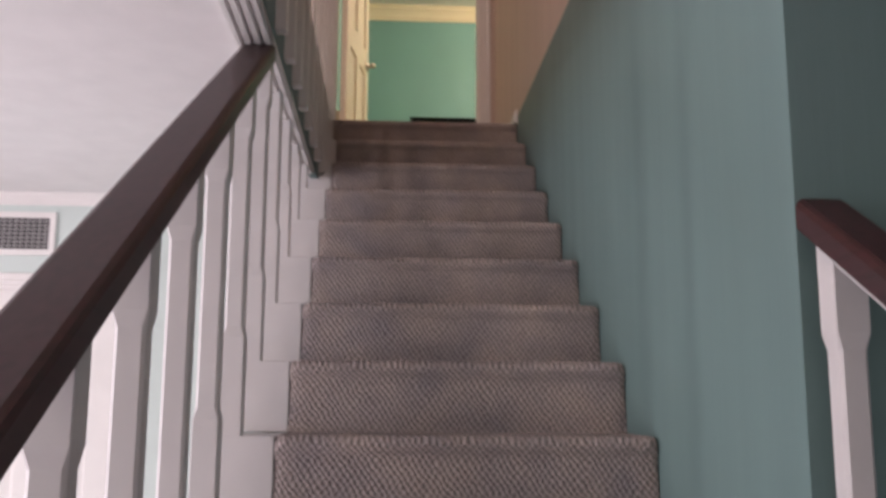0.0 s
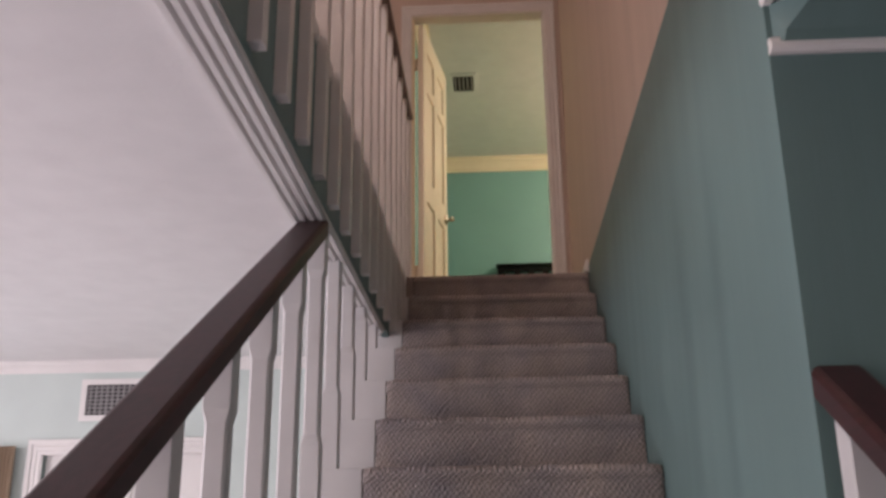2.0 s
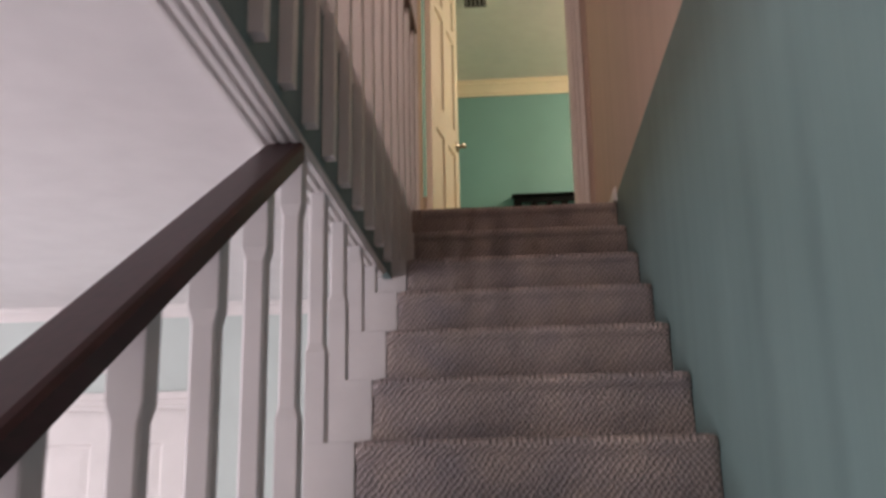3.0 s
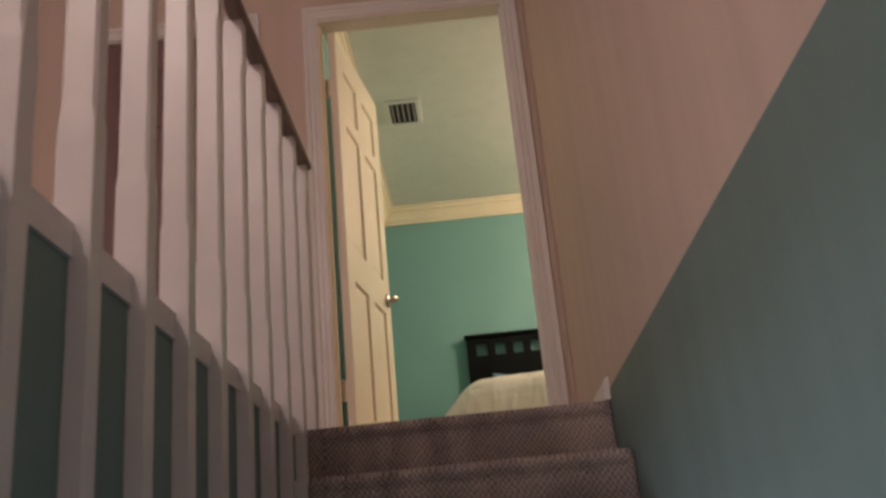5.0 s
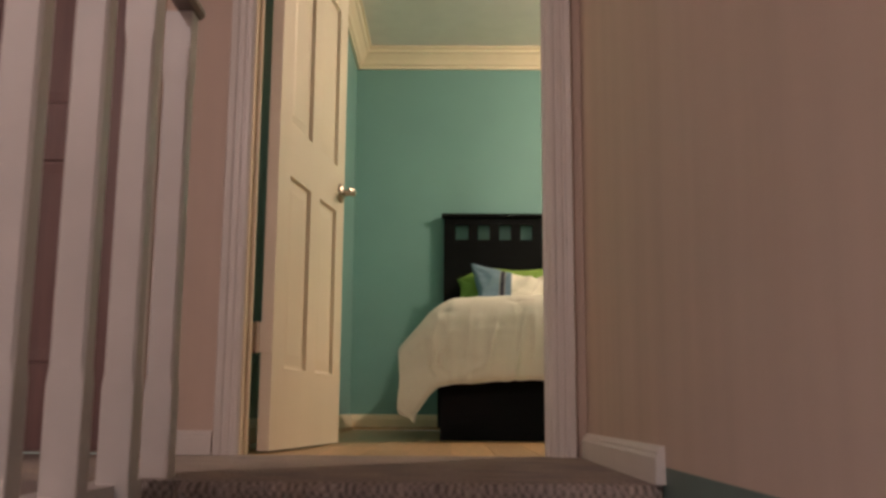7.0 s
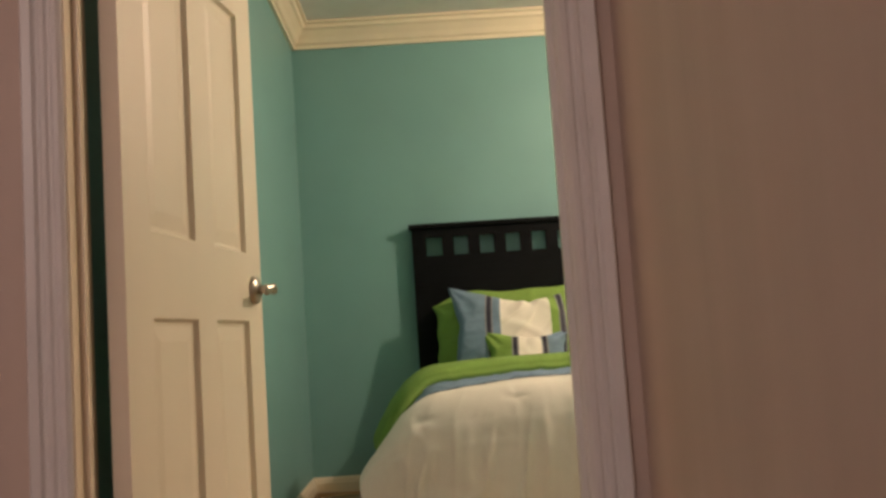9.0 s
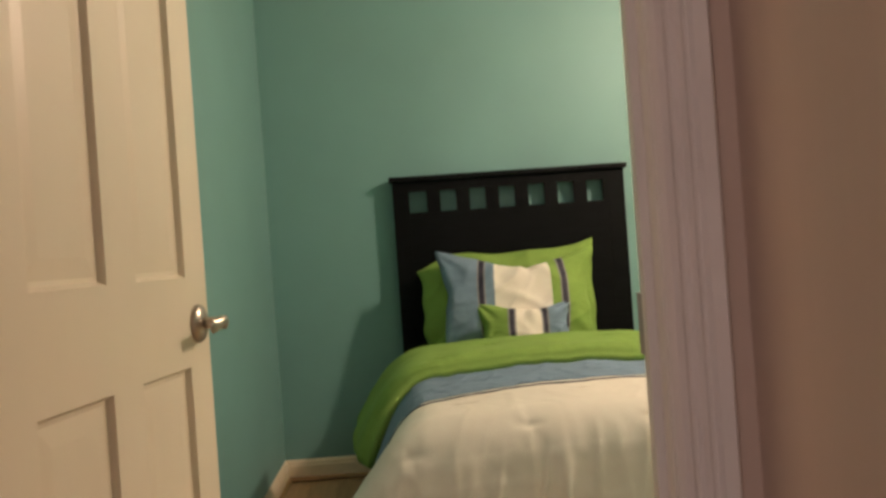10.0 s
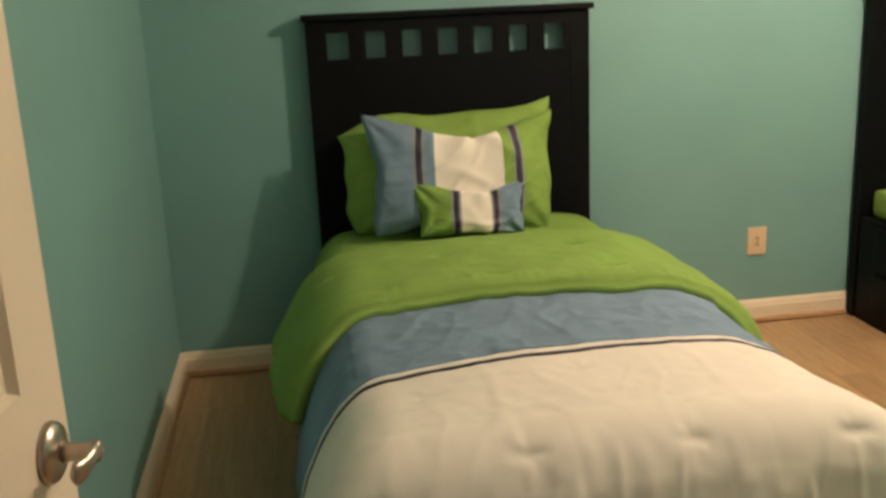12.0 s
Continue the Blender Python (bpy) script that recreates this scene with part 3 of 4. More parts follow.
# ---- the dark door beside the bedroom ----
side = casing("door_casing", DOOR_Y, -1, SIDE_L - 0.002, SIDE_R + 0.002, OPEN_Z + 0.006, 0.068, "white fluted casing round the dark side door")
for x, s_ in ((SIDE_L, 1), (SIDE_R, -1)):
    a, b = sorted((x, x - s_ * 0.02))
    c, d = sorted((x, x + s_ * 0.011))
    part("jamb", boxes((a, b, DOOR_Y - 0.004, y0 - 0.002, 0, OPEN_Z), (c, d, DOOR_Y + 0.03, y0 - 0.036, 0, OPEN_Z)), M["white"], side)
part("head_jamb", boxes((SIDE_L - 0.02, SIDE_R + 0.02, DOOR_Y - 0.004, y0 - 0.002, OPEN_Z, OPEN_Z + 0.02)), M["white"], side)
dark = panel_door("door_3", SIDE_R - SIDE_L - 0.006, 2.035, 0.018, "dark plum-brown varnished door closed beside the bedroom doorway", (SIDE_L + 0.003, DOOR_Y + 0.010, 0.008), 0,
                  [(a, b, c, d) for a, b in ((0.10, 0.30), (0.392, 0.592)) for c, d in ((0.236, 0.826), (0.992, 1.596), (1.674, 1.890))], M["plum_door"])
for z in (0.30, 0.96, 1.76):
    part("hinge", lathe(bmesh.new(), [(0.006, z - 0.04), (0.006, z + 0.04)], (0.002, -0.006, 0), "z", 10), M["grille"], dark, "small dark metal hinge")


# ---- bed ----
HB_Y = 4.262
hb = thing("bed_frame", "black painted wooden twin bed frame with a cut-out headboard", "bed", group="twin beds")
HX0, HX1 = 0.437, 1.507
P0_, P1_ = HB_Y + 0.008, HB_Y + 0.032
for a in (HX0, HX1 - 0.075):
    part("headboard_post", boxes((a, a + 0.075, P0_ - 0.0015, HB_Y + 0.054, 0.0, 1.336), bev=0.0008), M["black"], hb)
part("headboard_rail", boxes((HX0 + 0.075, HX1 - 0.075, P0_ - 0.0012, P1_, 1.290, 1.336)), M["black"], hb)
part("headboard_panel", boxes((HX0 + 0.075, HX1 - 0.075, P0_, P1_, 0.30, 1.194)), M["black"], hb)
xs = [HX0 + 0.082 + 0.1357 * i for i in range(7)]
last = HX0 + 0.075
for x in xs + [HX1 - 0.075]:
    if x - last > 0.01:
        part("headboard_bar", boxes((last, x, P0_, P1_, 1.194, 1.290)), M["black"], hb)
    last = x + 0.074
part("headboard_cap", boxes((HX0 - 0.014, HX1 + 0.014, HB_Y - 0.016, HB_Y + 0.060, 1.337, 1.360), bev=0.005), M["black"], hb)
FOOT = 2.22
part("base", boxes((0.442, 1.50, FOOT + 0.05, HB_Y - 0.008, 0.0, 0.44), bev=0.004), M["black"], hb, "black storage base of the bed")
for yd in (2.32, 3.25):
    for zd in (0.05, 0.245):
        dr = part("drawer", boxes((0.430, 0.4415, yd, yd + 0.88, zd, zd + 0.175), bev=0.003), M["black"], hb)
        grip = bmesh.new()
        for k in range(12):
            a = yd + 0.36 + 0.16 * k / 12
            dz = 0.012 * math.sin(math.pi * (k + 0.5) / 12)
            box(grip, 0.424, 0.4305, a, a + 0.0135, zd + 0.165 - dz - 0.006, zd + 0.167 - dz)
        part("grip", grip, M["shadow"], dr)
mattress = tagged(part("mattress", boxes((0.475, 1.475, FOOT + 0.04, HB_Y - 0.02, 0.444, 0.535), bev=0.03), M["cream"]), "white mattress under the comforter on the bed base", "mattress")


TUFTS = [(-0.03, 1.66), (-0.22, 1.95), (0.10, 1.955), (-0.37, 1.69), (0.36, 1.64), (0.42, 1.96), (-0.5, 1.98), (0.56, 1.80),
         (-0.08, 1.09), (0.25, 1.07), (-0.40, 1.08), (0.52, 1.06), (-0.21, 0.84), (0.20, 0.83), (0.48, 0.86), (-0.5, 0.85), (-0.10, 1.42), (0.33, 1.40), (-0.42, 1.40)]


def section(flat, steps):
    """Running (x, drop) of a cloth that lies flat, then bends: steps of (length, angle reached)."""
    pts, x, z, a = [(0.0, 0.0)], 0.0, 0.0, 0.0
    for length, angle in [(flat, 0.0)] + steps:
        n = max(1, round(length / 0.005))
        for k in range(n):
            t = radians(a + (angle - a) * (k + 0.5) / n)
            x, z = x + length / n * math.cos(t), z + length / n * math.sin(t)
            pts.append((x, z))
        a = angle
    return pts


def along_section(pts, s):
    f = min(s / 0.005, len(pts) - 1.001)
    i = int(f)
    f -= i
    return tuple(p + (q - p) * f for p, q in zip(pts[i], pts[i + 1]))


STEEP = section(0.42, [(0.14, 62), (0.25, 82), (0.40, 86)])
ROUND = section(0.33, [(0.24, 52), (0.22, 78), (0.40, 84)])
WIDE = section(0.42, [(0.13, 40), (0.22, 48), (0.14, 84), (0.40, 92)])
CORNER = section(0.42, [(0.14, 43), (0.16, 50), (0.06, 124), (0.40, 136)])
END = section(0.0, [(0.15, 75), (0.15, 84), (0.40, 88)])


BLUE_V, WHITE_V = 1.15, 1.535


def ridge(x, y, seed, sharp=7):
    """Thin raised creases along the zero lines of a noise."""
    n = noise.noise(Vector((x * 0.5, y * 0.5, seed)))
    return math.exp(-(n * sharp) ** 2)


def comforter_point(u, v, rise=0.0, flare=0.0):
    """u: metres across from the middle along the cloth; v: metres from the headboard end along the cloth."""
    top, flat, arc = 0.556, 0.42, 0.14
    a = abs(u)
    sx = 1 if u > 0 else -1
    y_end = FOOT + 0.115
    L = HB_Y - 0.05 - y_end
    near_end = min(1.0, max(0.0, (v - L + 0.25) / 0.35))
    blend = max(flare, near_end)
    s0, s1 = along_section(STEEP if u < 0 or v < 0.5 else ROUND, a), along_section(CORNER if near_end > 0 else WIDE, a)
    x, side = (p + (q - p) * blend for p, q in zip(s0, s1))
    z = top + 0.020 * max(0.0, 1 - (a / flat) ** 2) - side
    tilt = min(1.0, max(0.0, (a - flat) / 0.20))
    nx, nz = 0.85 * tilt, 1 - 0.5 * tilt
    if v < L:
        y, drop, ny = HB_Y - 0.05 - v, 0.0, 0.0
    else:
        out, drop = along_section(END, v - L)
        y, ny = y_end - out, min(1.0, (v - L) / 0.12)
        nz *= 1 - 0.75 * ny
    side = max(0.0, top - z)
    z = z if drop == 0 else z + side - (side ** 1.6 + drop ** 1.6) ** (1 / 1.6)
    z = max(z, 0.045)
    p = Vector((0.972 + sx * x, y, z))
    nrm = Vector((sx * nx, -ny, nz + 0.001))
    if nrm.length < 1e-6:
        nrm = Vector((0, 0, 1))
    nrm.normalize()
    # quilted puffs, stitched tufts, and drapes that deepen towards the hem
    puff = 0.004 * math.sin(6.0 * u + 1.1) * math.sin(5.5 * v) + 0.006 * noise.noise(Vector((u * 3.2, v * 3.2, 1.7)))
    side_h = max(0.0, a - flat - arc * 0.8)
    foot_h = max(0.0, v - L + 0.05)
    pleat = 0.015 * min(1.0, max(0.0, foot_h - 0.10) * 6) * max(0.0, 1 - a) * min(1.0, max(0.15, 0.6 + 2.5 * noise.noise(Vector((u * 5, v * 4, 8.0))))) * ridge(u * 17 + 1.5 * v, v * 2.0, 44.0, 11)
    drape = pleat + min(max(0.0, foot_h - 0.04) * 2.6, 1.0) * 0.012 * (1 - 2.4 * abs(noise.noise(Vector((u * 7.5, v * 0.9, 4.2))))) if foot_h > 0 else 0.0
    drape += min(side_h * 2.5, 1.0) * 0.024 * (1 - 2.2 * abs(noise.noise(Vector((v * 6.0, u * 0.8, 7.1))))) if side_h > 0 else 0.0
    crease = 1.0 if BLUE_V < v < WHITE_V and a < 0.5 else 0.35
    mask = max(0.0, 0.55 + noise.noise(Vector((u * 4, v * 4, 12.0))))
    wr = 0.0075 * crease * mask * ridge(u * 7 + v * 6, v * 13 - u * 3, 21.0) + 0.0045 * crease * ridge(u * 17, v * 11 + u * 6, 33.0)
    wr += crease * (0.0022 * (0.6 - abs(noise.noise(Vector((u * 13, v * 9, 9.0))))) + 0.003 * noise.noise(Vector((u * 30, v * 30, 3.0))))
    # folds that run out of the corner of the bed
    cu, cv = u + 0.47, v - L - 0.37
    cr = math.hypot(cu, cv)
    if cr < 0.5 and cv < 0.02:
        swing = 4.2 * math.atan2(-cv + 0.05, cu) + 3.0 * noise.noise(Vector((u * 8, v * 8, 5.5)))
        wr += 0.024 * (0.45 - abs(math.sin(swing))) * math.exp(-cr / 0.13) * min(1.0, cr / 0.07) * min(1.0, (0.02 - cv) / 0.08)
    tuft = 0.0
    for tu, tv in TUFTS:
        du, dv = u - tu, v - tv
        if abs(du) < 0.12 and abs(dv) < 0.09 and a < 0.6:
            r2 = du * du + dv * dv
            tuft -= (0.008 if v > 1.2 else 0.013) * math.exp(-du * du / 0.0009 - dv * dv / 0.00010) + 0.003 * math.exp(-r2 / 0.003)
            tuft += 0.0010 * math.cos(5 * math.atan2(dv, du) + 9 * tu) * math.exp(-r2 / 0.0025) * min(1.0, r2 / 0.0004)
    fold = drape
    p += nrm * (rise + puff + fold + wr + tuft)
    return p


def cloth(u0, u1, v0, v1, nu, nv, rise, thick, taper=None, hem=None, flare=0.0, span=None):
    bm = bmesh.new()
    top, bot = [], []
    for j in range(nv + 1):
        v = v0 + (v1 - v0) * j / nv
        a, b = taper(v) if taper else (u0, u1)
        t_row, b_row = [], []
        for i in range(nu + 1):
            u = a + (b - a) * i / nu
            body = thick
            vv = v + (hem(u) * (j / nv) if hem else 0)
            if span:
                va, vb = span(u)
                vv = va + (vb - va) * j / nv + hem(u) * (j / nv)
                body = thick * min(1.0, (vb - va) / 0.30)
            edge = min(1.0, min(i, nu - i) / nu * (b - a) / max(0.05, thick * 0.9))
            e2 = 1.0 if not hem else min(1.0, (nv - j) / nv * (v1 - v0) / max(0.03, thick * 0.7))
            near = 0.0 if not hem else max(0.0, 1 - (nv - j) / nv * (v1 - v0) / 0.11)
            gather = thick * 0.07 * noise.noise(Vector((u * 46, vv * 4, 5.0))) * near * min(1.0, max(0.0, (0.62 - abs(u)) * 8))
            k = math.sqrt(max(0.0, 1 - (1 - min(edge, e2)) ** 2))
            gather *= k * k
            t_row.append(bm.verts.new(comforter_point(u, vv, rise + gather - thick + body - body * 0.5 * (1 - k), flare(u, j / nv) if callable(flare) else flare)))
            b_row.append(bm.verts.new(comforter_point(u, vv, rise - thick + body - body * 0.5 * (1 + k), flare(u, j / nv) if callable(flare) else flare)))
        top.append(t_row)
        bot.append(b_row)
    for g, flip in ((top, False), (bot, True)):
        for j in range(nv):
            for i in range(nu):
                q = (g[j][i], g[j][i + 1], g[j + 1][i + 1], g[j + 1][i])
                bm.faces.new(q[::-1] if flip else q)
    for j in range(nv):
        bm.faces.new((top[j][0], top[j + 1][0], bot[j + 1][0], bot[j][0]))
        bm.faces.new((top[j + 1][nu], top[j][nu], bot[j][nu], bot[j + 1][nu]))
    for i in range(nu):
        bm.faces.new((top[0][i + 1], top[0][i], bot[0][i], bot[0][i + 1]))
        bm.faces.new((top[nv][i], top[nv][i + 1], bot[nv][i + 1], bot[nv][i]))
    bmesh.ops.recalc_face_normals(bm, faces=bm.faces[:])
    return bm


comforter = thing("comforter", "puffy white comforter with blue band and turned-down green top", "comforter")
U = 0.88
part("white_panel", cloth(-U, U, WHITE_V + 0.042, 2.285, 300, 150, 0.035, 0.035, hem=lambda u: 0.09 * math.exp(-((abs(u) - 0.67) / 0.09) ** 2) + 0.006 * noise.noise(Vector((u * 14, 3.0, 1.0)))), M["cream"], comforter, "off-white cotton panel", smooth=True)
part("piping", cloth(-U, U, WHITE_V + 0.028, WHITE_V + 0.042, 150, 2, 0.037, 0.03), M["navy"], comforter, "thin navy stripe", smooth=True)
part("white_edge", cloth(-U, U, WHITE_V, WHITE_V + 0.028, 150, 2, 0.035, 0.03), M["cream"], comforter, "narrow off-white strip", smooth=True)
part("blue_panel", cloth(-U, U, BLUE_V - 0.05, WHITE_V, 280, 80, 0.035, 0.032), M["blue"], comforter, "slate blue cotton band", smooth=True)


def lobe(u, start=0.60):
    """1 over the bed, rounding off towards the hanging ends."""
    k = max(0.0, (abs(u) * (1.065 if u < 0 else 1.0) - start) / (0.857 - start))
    return math.sqrt(max(0.04, 1 - k * k))


part("turned_down_edge", cloth(-0.80, 0.79, 0.66, 1.165, 270, 90, 0.094, 0.084, hem=lambda u: 0.012 * math.sin(u * 7) - 0.04 * max(0.0, u - 0.52) + 0.10 * max(0.0, -u - 0.60),
     flare=lambda u, f: 0.40 - 0.25 * f * f if u < 0 else 0.0,
     span=lambda u: (0.90 - 0.24 * lobe(u), 0.93 + 0.235 * lobe(u, 0.80 if u < 0 else 0.62))), M["lime"], comforter, "thick lime green turned-back end", smooth=True)
sheet = tagged(part("fitted_sheet", cloth(-0.66, 0.66, 0.02, 0.66, 40, 20, 0.010, 0.012), M["lime"], smooth=True), "lime green sheet over the head of the mattress", "sheet")


def pillow(name, w, h, d, centre, tilt, turn, bands, label, lean=0.0, ears=0.03, sag=0.0, seed=0.0, droop=0.0):
    """Soft pillow standing on its long edge; bands: (from, to, material) in parts of its width."""
    th = thing(name, label, "pillow", group="bed pillows")
    n = 100

    def point(s, t, side):
        ex, ez = abs(2 * s - 1), abs(2 * t - 1)
        pull = ears * (1 - (ex * ez) ** 1.5)
        x = (s - 0.5) * w * (1 - pull / w * (ex ** 3) * 1.2)
        z = (t - 0.5) * h * (1 - pull / h * (ez ** 3) * (2.2 if sag else 0.9))
        x *= 1 - 0.11 * ez ** 2 * (1 - ex ** 3) * (t < 0.5 or sag > 0)
        b = max(0.0, (1 - ex ** 2.6) * (1 - ez ** 2.6)) ** 0.45
        # the lower corners are tucked under; the upper ones stand off as loose ears
        low = (ex * ez) ** 3 * (t < 0.5)
        x *= 1 - 0.10 * low
        z += 0.03 * low
        z -= droop * max(0.0, 1 - s * 5) ** 1.3 * t ** 3 - 0.30 * droop * max(0.0, 1 - (1 - s) * 9) * t ** 6
        # the top edge slumps to a notch off the middle, with folds running out of it
        dx = (s - 0.56) * w
        z -= sag * max(0.0, 1 - abs(dx) / (0.34 * w)) * max(0.0, 2 * t - 1) ** 1.5
        nx, nz = dx, (t - 1.0) * h
        r = math.hypot(nx, nz) + 0.02
        fan = math.sin(7 * math.atan2(nx, -nz + 0.02) + seed) * math.exp(-r / 0.14) * min(1.0, sag * 40)
        cr = math.hypot((1 - ex) * w / 2, (1 - ez) * h / 2)
        rays = math.sin(9 * math.atan2((1 - ez) * h + 0.01, (1 - ex) * w + 0.01) + seed * 2 + 3 * (s > 0.5)) * math.exp(-cr / 0.07)
        q = Vector((x * 8 + z * 4, z * 8 - x * 3, seed + side))
        crease = ridge(q.x, q.y, q.z) * 0.6 + ridge(x * 15 - z * 12, z * 14, seed + 5) * 0.4 + 0.35 * ex ** 2 * ridge(x * 20 + z * 34, z * 40 - x * 9, seed + 9)
        wr = (0.012 * noise.noise(Vector((x * 7, z * 7, centre[0] * 7 + side))) + side * (0.014 * crease + 0.017 * fan + 0.018 * rays)) * min(1.0, b * 1.4)
        y = side * (d / 2) * b + wr
        z += 0.012 * noise.noise(Vector((x * 9, 2.0, seed))) * ez ** 4
        x += 0.013 * noise.noise(Vector((z * 13, 5.0, seed + s))) * ex ** 4
        return Vector((x, y, z))
    for a, b, m in bands:
        bm = bmesh.new()
        cols = max(1, round((b - a) * n))
        for side in (-1, 1):
            g = [[bm.verts.new(point(a + (b - a) * i / cols, j / 60, side)) for i in range(cols + 1)] for j in range(61)]
            for j in range(60):
                for i in range(cols):
                    bm.faces.new((g[j][i], g[j][i + 1], g[j + 1][i + 1], g[j + 1][i]))
        bmesh.ops.remove_doubles(bm, verts=bm.verts[:], dist=0.0005)
        bmesh.ops.recalc_face_normals(bm, faces=bm.faces[:])
        part("band", bm, M[m], th, smooth=True)
    th.matrix_world = pose(*centre, tilt, lean, turn)
    return th


pillow("pillow", 0.80, 0.46, 0.16, (0.925, 4.14, 0.775), -13, 0, [(0, 1, "lime")], "lime green pillow leaning against the black headboard", lean=-0.4, ears=0.035, seed=1.3, droop=0.07)
pillow("pillow", 0.70, 0.47, 0.17, (0.948, 4.015, 0.775), -17, 1,
       [(0, 0.235, "blue"), (0.235, 0.246, "ribbon"), (0.246, 0.279, "navy"), (0.279, 0.289, "ribbon"), (0.289, 0.345, "blue"), (0.345, 0.70, "cream"), (0.70, 0.757, "lime"),
        (0.757, 0.767, "ribbon"), (0.767, 0.801, "navy"), (0.801, 0.811, "ribbon"), (0.811, 1, "lime")],
       "striped blue, white and green pillow propped on the bed", lean=2, ears=0.075, sag=0.035, seed=4.1)
pillow("throw_pillow", 0.41, 0.225, 0.11, (0.960, 3.905, 0.668), -17, 2,
       [(0, 0.30, "lime"), (0.30, 0.32, "ribbon"), (0.32, 0.365, "navy"), (0.365, 0.385, "ribbon"), (0.385, 0.655, "cream"), (0.655, 0.675, "ribbon"), (0.675, 0.72, "navy"), (0.72, 0.74, "ribbon"), (0.74, 1, "blue")],
       "small striped green, white and blue lumbar pillow", lean=2, ears=0.04, sag=0.012, seed=7.7)

# ---- bedroom small things ----
vent = thing("ceiling_vent", "small metal air register in the bedroom ceiling", "vent")
VX, VY = 0.185, 2.70
part("frame", boxes((VX - 0.11, VX + 0.11, VY - 0.165, VY - 0.135, CEIL - 0.010, CEIL + 0.003), (VX - 0.11, VX + 0.11, VY + 0.135, VY + 0.165, CEIL - 0.010, CEIL + 0.003),
                    (VX - 0.11, VX - 0.085, VY - 0.135, VY + 0.135, CEIL - 0.010, CEIL + 0.003), (VX + 0.085, VX + 0.11, VY - 0.135, VY + 0.135, CEIL - 0.010, CEIL + 0.003)), M["ceiling"], vent)
# flat dark sheet in place of the unlit duct
part("backing", boxes((VX - 0.085, VX + 0.085, VY - 0.135, VY + 0.135, CEIL - 0.001, CEIL + 0.0015)), M["shadow"], vent, "near-black sheet standing for the shade in the duct opening")
for i in range(5):
    x = VX - 0.068 + i * 0.034
    part("slat", prism([(x - 0.004, CEIL - 0.012), (x - 0.001, CEIL - 0.012), (x + 0.008, CEIL - 0.001), (x + 0.005, CEIL - 0.001)], "y", VY - 0.135, VY + 0.135), M["grille"], vent)

outlet = thing("wall_outlet", "almond plastic outlet plate on the teal bedroom wall", "outlet")
part("plate", boxes((2.215, 2.297, BED_Y1 - 0.006, BED_Y1, 0.293, 0.412), bev=0.002), M["almond"], outlet)
part("socket", boxes((2.240, 2.272, BED_Y1 - 0.008, BED_Y1 - 0.0055, 0.325, 0.380), bev=0.001), M["almond"], outlet)
for z in (0.338, 0.366):
    part("slot", boxes((2.2495, 2.2535, BED_Y1 - 0.0088, BED_Y1 - 0.0078, z - 0.006, z + 0.006), (2.2585, 2.2625, BED_Y1 - 0.0088, BED_Y1 - 0.0078, z - 0.006, z + 0.006)), M["shadow"], outlet, "near-black blocks standing for the shaded socket slots")
part("screw", boxes((2.253, 2.259, BED_Y1 - 0.0092, BED_Y1 - 0.0078, 0.3495, 0.3555)), M["shadow"], outlet)

# the second bed further along the same wall
copy_thing(hb, pose(2.235, 0, 0))["label"] = "second black wooden twin bed frame with storage drawers"
tagged(part("mattress", boxes((2.71, 3.71, FOOT + 0.04, HB_Y - 0.02, 0.444, 0.56), bev=0.03), M["lime"]), "lime green covered mattress on the second bed", "mattress")
pillow("pillow", 0.72, 0.40, 0.16, (3.205, 4.08, 0.75), -17, 0, [(0, 1, "lime")], "lime green pillow on the second bed", lean=2, ears=0.05)

# ---- living room things ----
lcas = casing("door_casing", LIV_Y, -1, -1.685, -0.945, -0.86 - GROUND, 0.072, "white casing round the living room door")
lcas.location = (0, 0, GROUND)
ld = panel_door("door_2", 0.736, 2.014, 0.035, "white six-panel door closed in the living room wall", (-1.68, LIV_Y + 0.02, GROUND + 0.01), 0,
                [(a, b, c, d) for a, b in ((0.105, 0.325), (0.405, 0.625)) for c, d in ((0.20, 0.80), (0.97, 1.53), (1.64, 1.86))])
win = thing("window_1", "bright white-framed window in the living room wall", "window", kind="structure")
part("window_frame", boxes((-3.09, -3.03, LIV_Y - 0.015, LIV_Y + 0.05, -2.04, -0.80), (-2.0, -1.925, LIV_Y - 0.015, LIV_Y + 0.05, -2.04, -0.80), (-3.03, -2.0, LIV_Y - 0.015, LIV_Y + 0.05, -0.88, -0.80),
                           (-3.03, -2.0, LIV_Y - 0.015, LIV_Y + 0.05, -2.04, -1.98), (-3.03, -2.0, LIV_Y + 0.02, LIV_Y + 0.045, -1.45, -1.41)), M["white"], win)
glow = bpy.data.materials.new("daylight_backdrop")
glow.use_nodes = True
gb = glow.node_tree.nodes["Principled BSDF"]
gb.inputs["Base Color"].default_value = (0.6, 0.7, 0.8, 1)
gb.inputs["Emission Color"].default_value, gb.inputs["Emission Strength"].default_value = (0.75, 0.88, 1.0, 1), 1.6
tagged(part("backdrop", boxes((-3.3, -1.8, LIV_Y + 0.30, LIV_Y + 0.31, -2.2, -0.7)), glow), "pale daylight outside the window", "backdrop", kind="structure")
cb = bmesh.new()
front = [(-1.915 + 0.11 * k / 24, LIV_Y - 0.045 + 0.016 * math.sin(k * 1.6)) for k in range(25)]
prism(front + [(x, y + 0.004) for x, y in front[::-1]], "z", GROUND + 0.02, -0.82, cb)
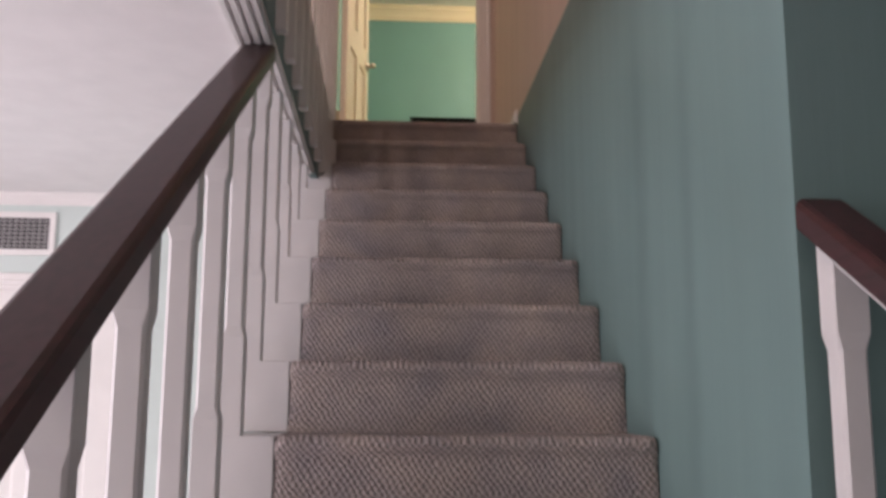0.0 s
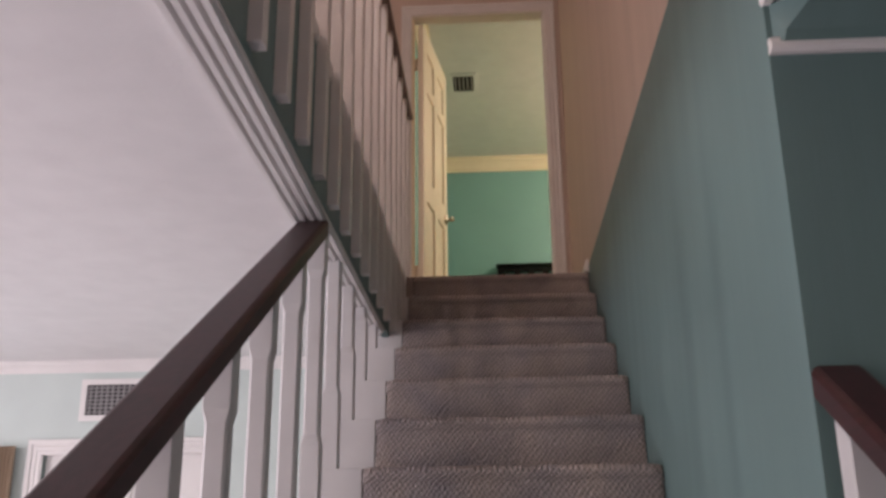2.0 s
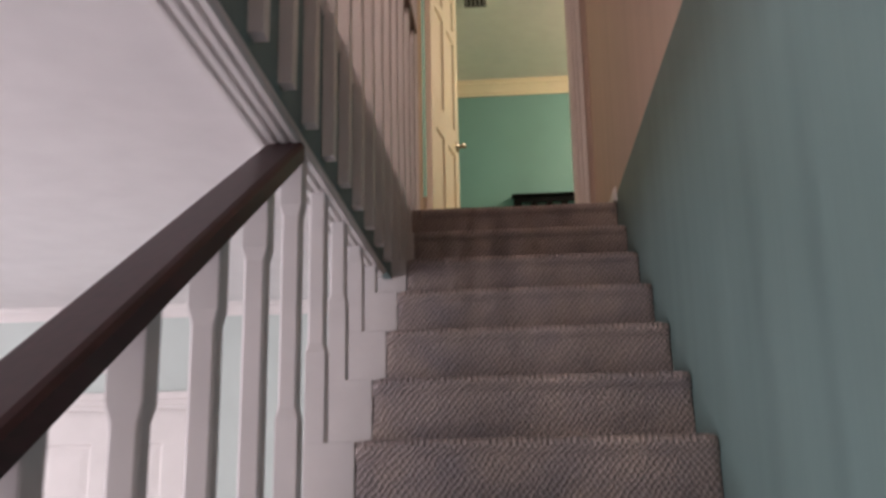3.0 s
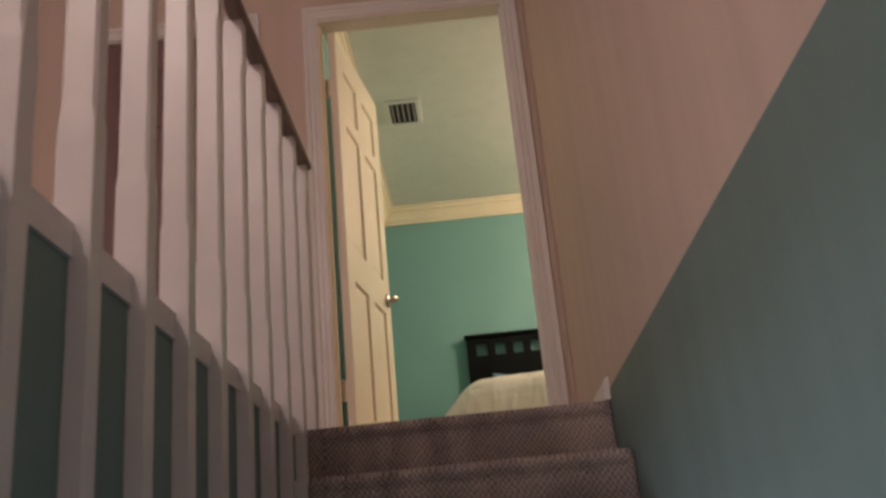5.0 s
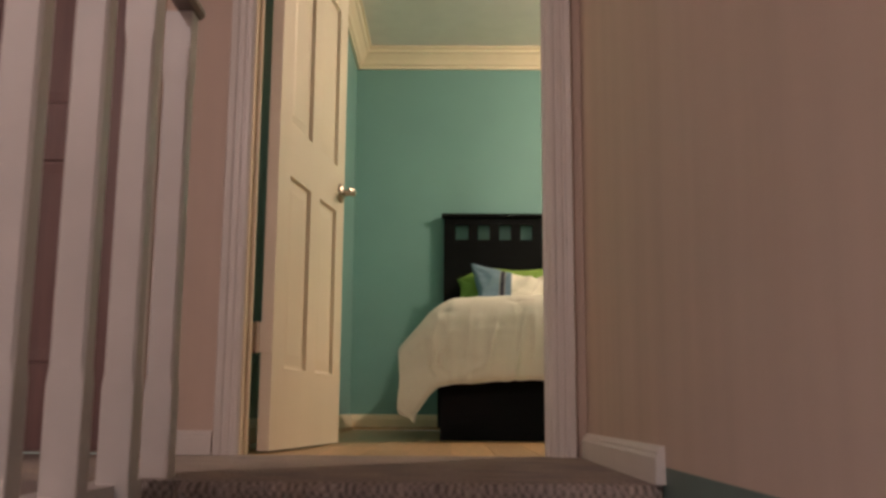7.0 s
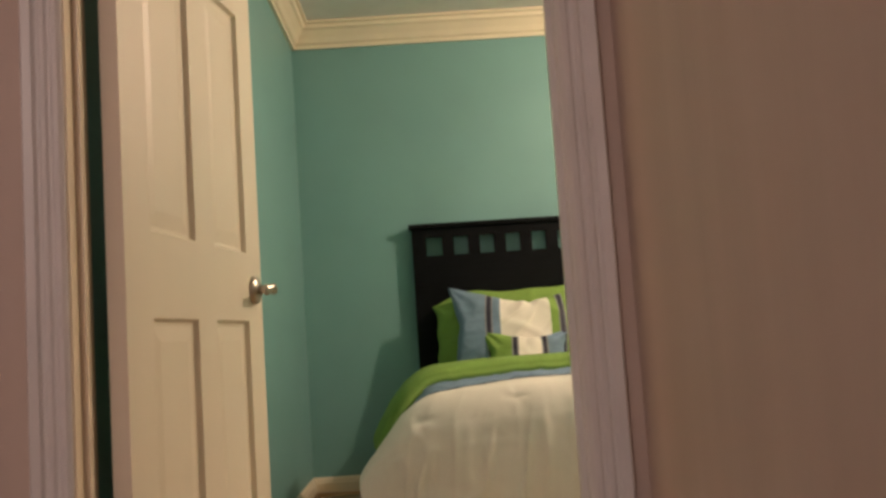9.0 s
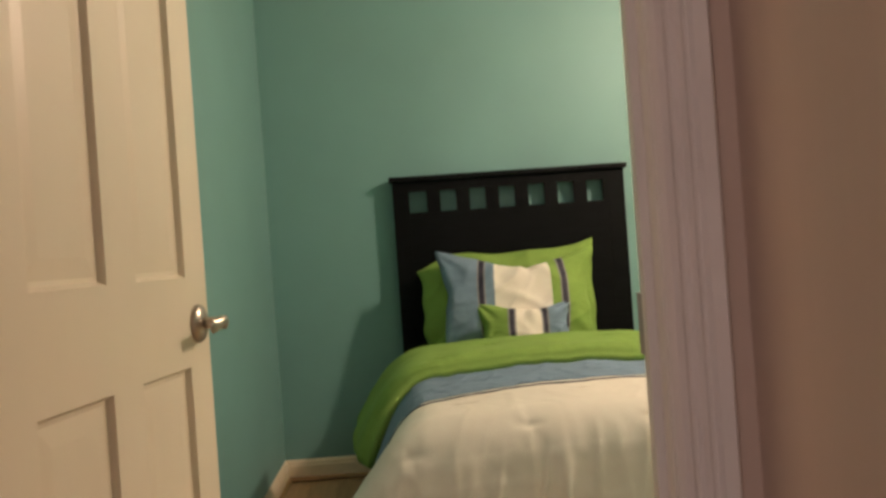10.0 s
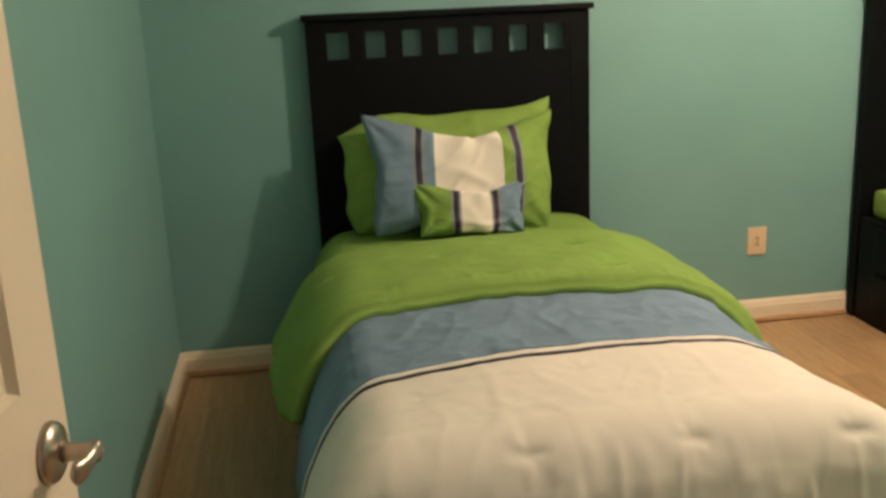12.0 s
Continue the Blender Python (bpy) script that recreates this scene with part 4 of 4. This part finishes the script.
tagged(part("curtain", cb, M["tan"], smooth=True), "tan curtain gathered beside the living room window", "curtain")
rg = thing("wall_vent", "white return air grille on the living room wall", "vent")
gx0, gx1, gz0, gz1, gy = -1.537, -1.24, -0.707, -0.513, LIV_Y
part("frame", boxes((gx0, gx1, gy - 0.012, gy, gz1 - 0.026, gz1), (gx0, gx1, gy - 0.012, gy, gz0, gz0 + 0.026), (gx0, gx0 + 0.026, gy - 0.012, gy, gz0 + 0.026, gz1 - 0.026),
                    (gx1 - 0.026, gx1, gy - 0.012, gy, gz0 + 0.026, gz1 - 0.026)), M["white"], rg)
# dark sheet painted as the shade behind the slats
part("backing", boxes((gx0 + 0.026, gx1 - 0.026, gy - 0.002, gy + 0.001, gz0 + 0.026, gz1 - 0.026)), M["shadow"], rg, "near-black sheet standing for the shade behind the grille")
for i in range(9):
    x = gx0 + 0.045 + i * 0.0259
    part("slat", boxes((x - 0.003, x + 0.003, gy - 0.009, gy - 0.002, gz0 + 0.026, gz1 - 0.026)), M["grille"], rg)
for i in range(7):
    z = gz0 + 0.042 + i * 0.0185
    part("slat", boxes((gx0 + 0.026, gx1 - 0.026, gy - 0.007, gy - 0.0025, z - 0.003, z + 0.003)), M["grille"], rg)

# ---- laminate planks of the bedroom floor ----
PW, PL = 0.126, 1.2
plank_meshes = []
for length in (PL, PL * 0.5, PL * 0.75, PL * 0.25):
    plank_meshes.append((length, mesh_of("plank", boxes((0.0005, PW - 0.0005, 0.0005, length - 0.0005, 0.0, 0.006), bev=0.0007), M["plank"])))
y_lo, y_hi = DOOR_Y + 0.02, BED_Y1
for c in range(42):
    x = BED_X0 + 0.001 + c * PW
    y = y_lo - (0.0, 0.6, 0.3, 0.9)[c % 4]
    while y < y_hi - 0.01:
        a, b = max(y, y_lo), min(y + PL, y_hi)
        for length, me in plank_meshes:
            if length <= b - a + 0.001 and a + length <= y_hi + 0.001:
                ob = new("plank", me)
                ob.parent, ob.location = bed_floor, (x, a, -0.006)
                a += length
                if b - a < 0.02:
                    break
        y += PL
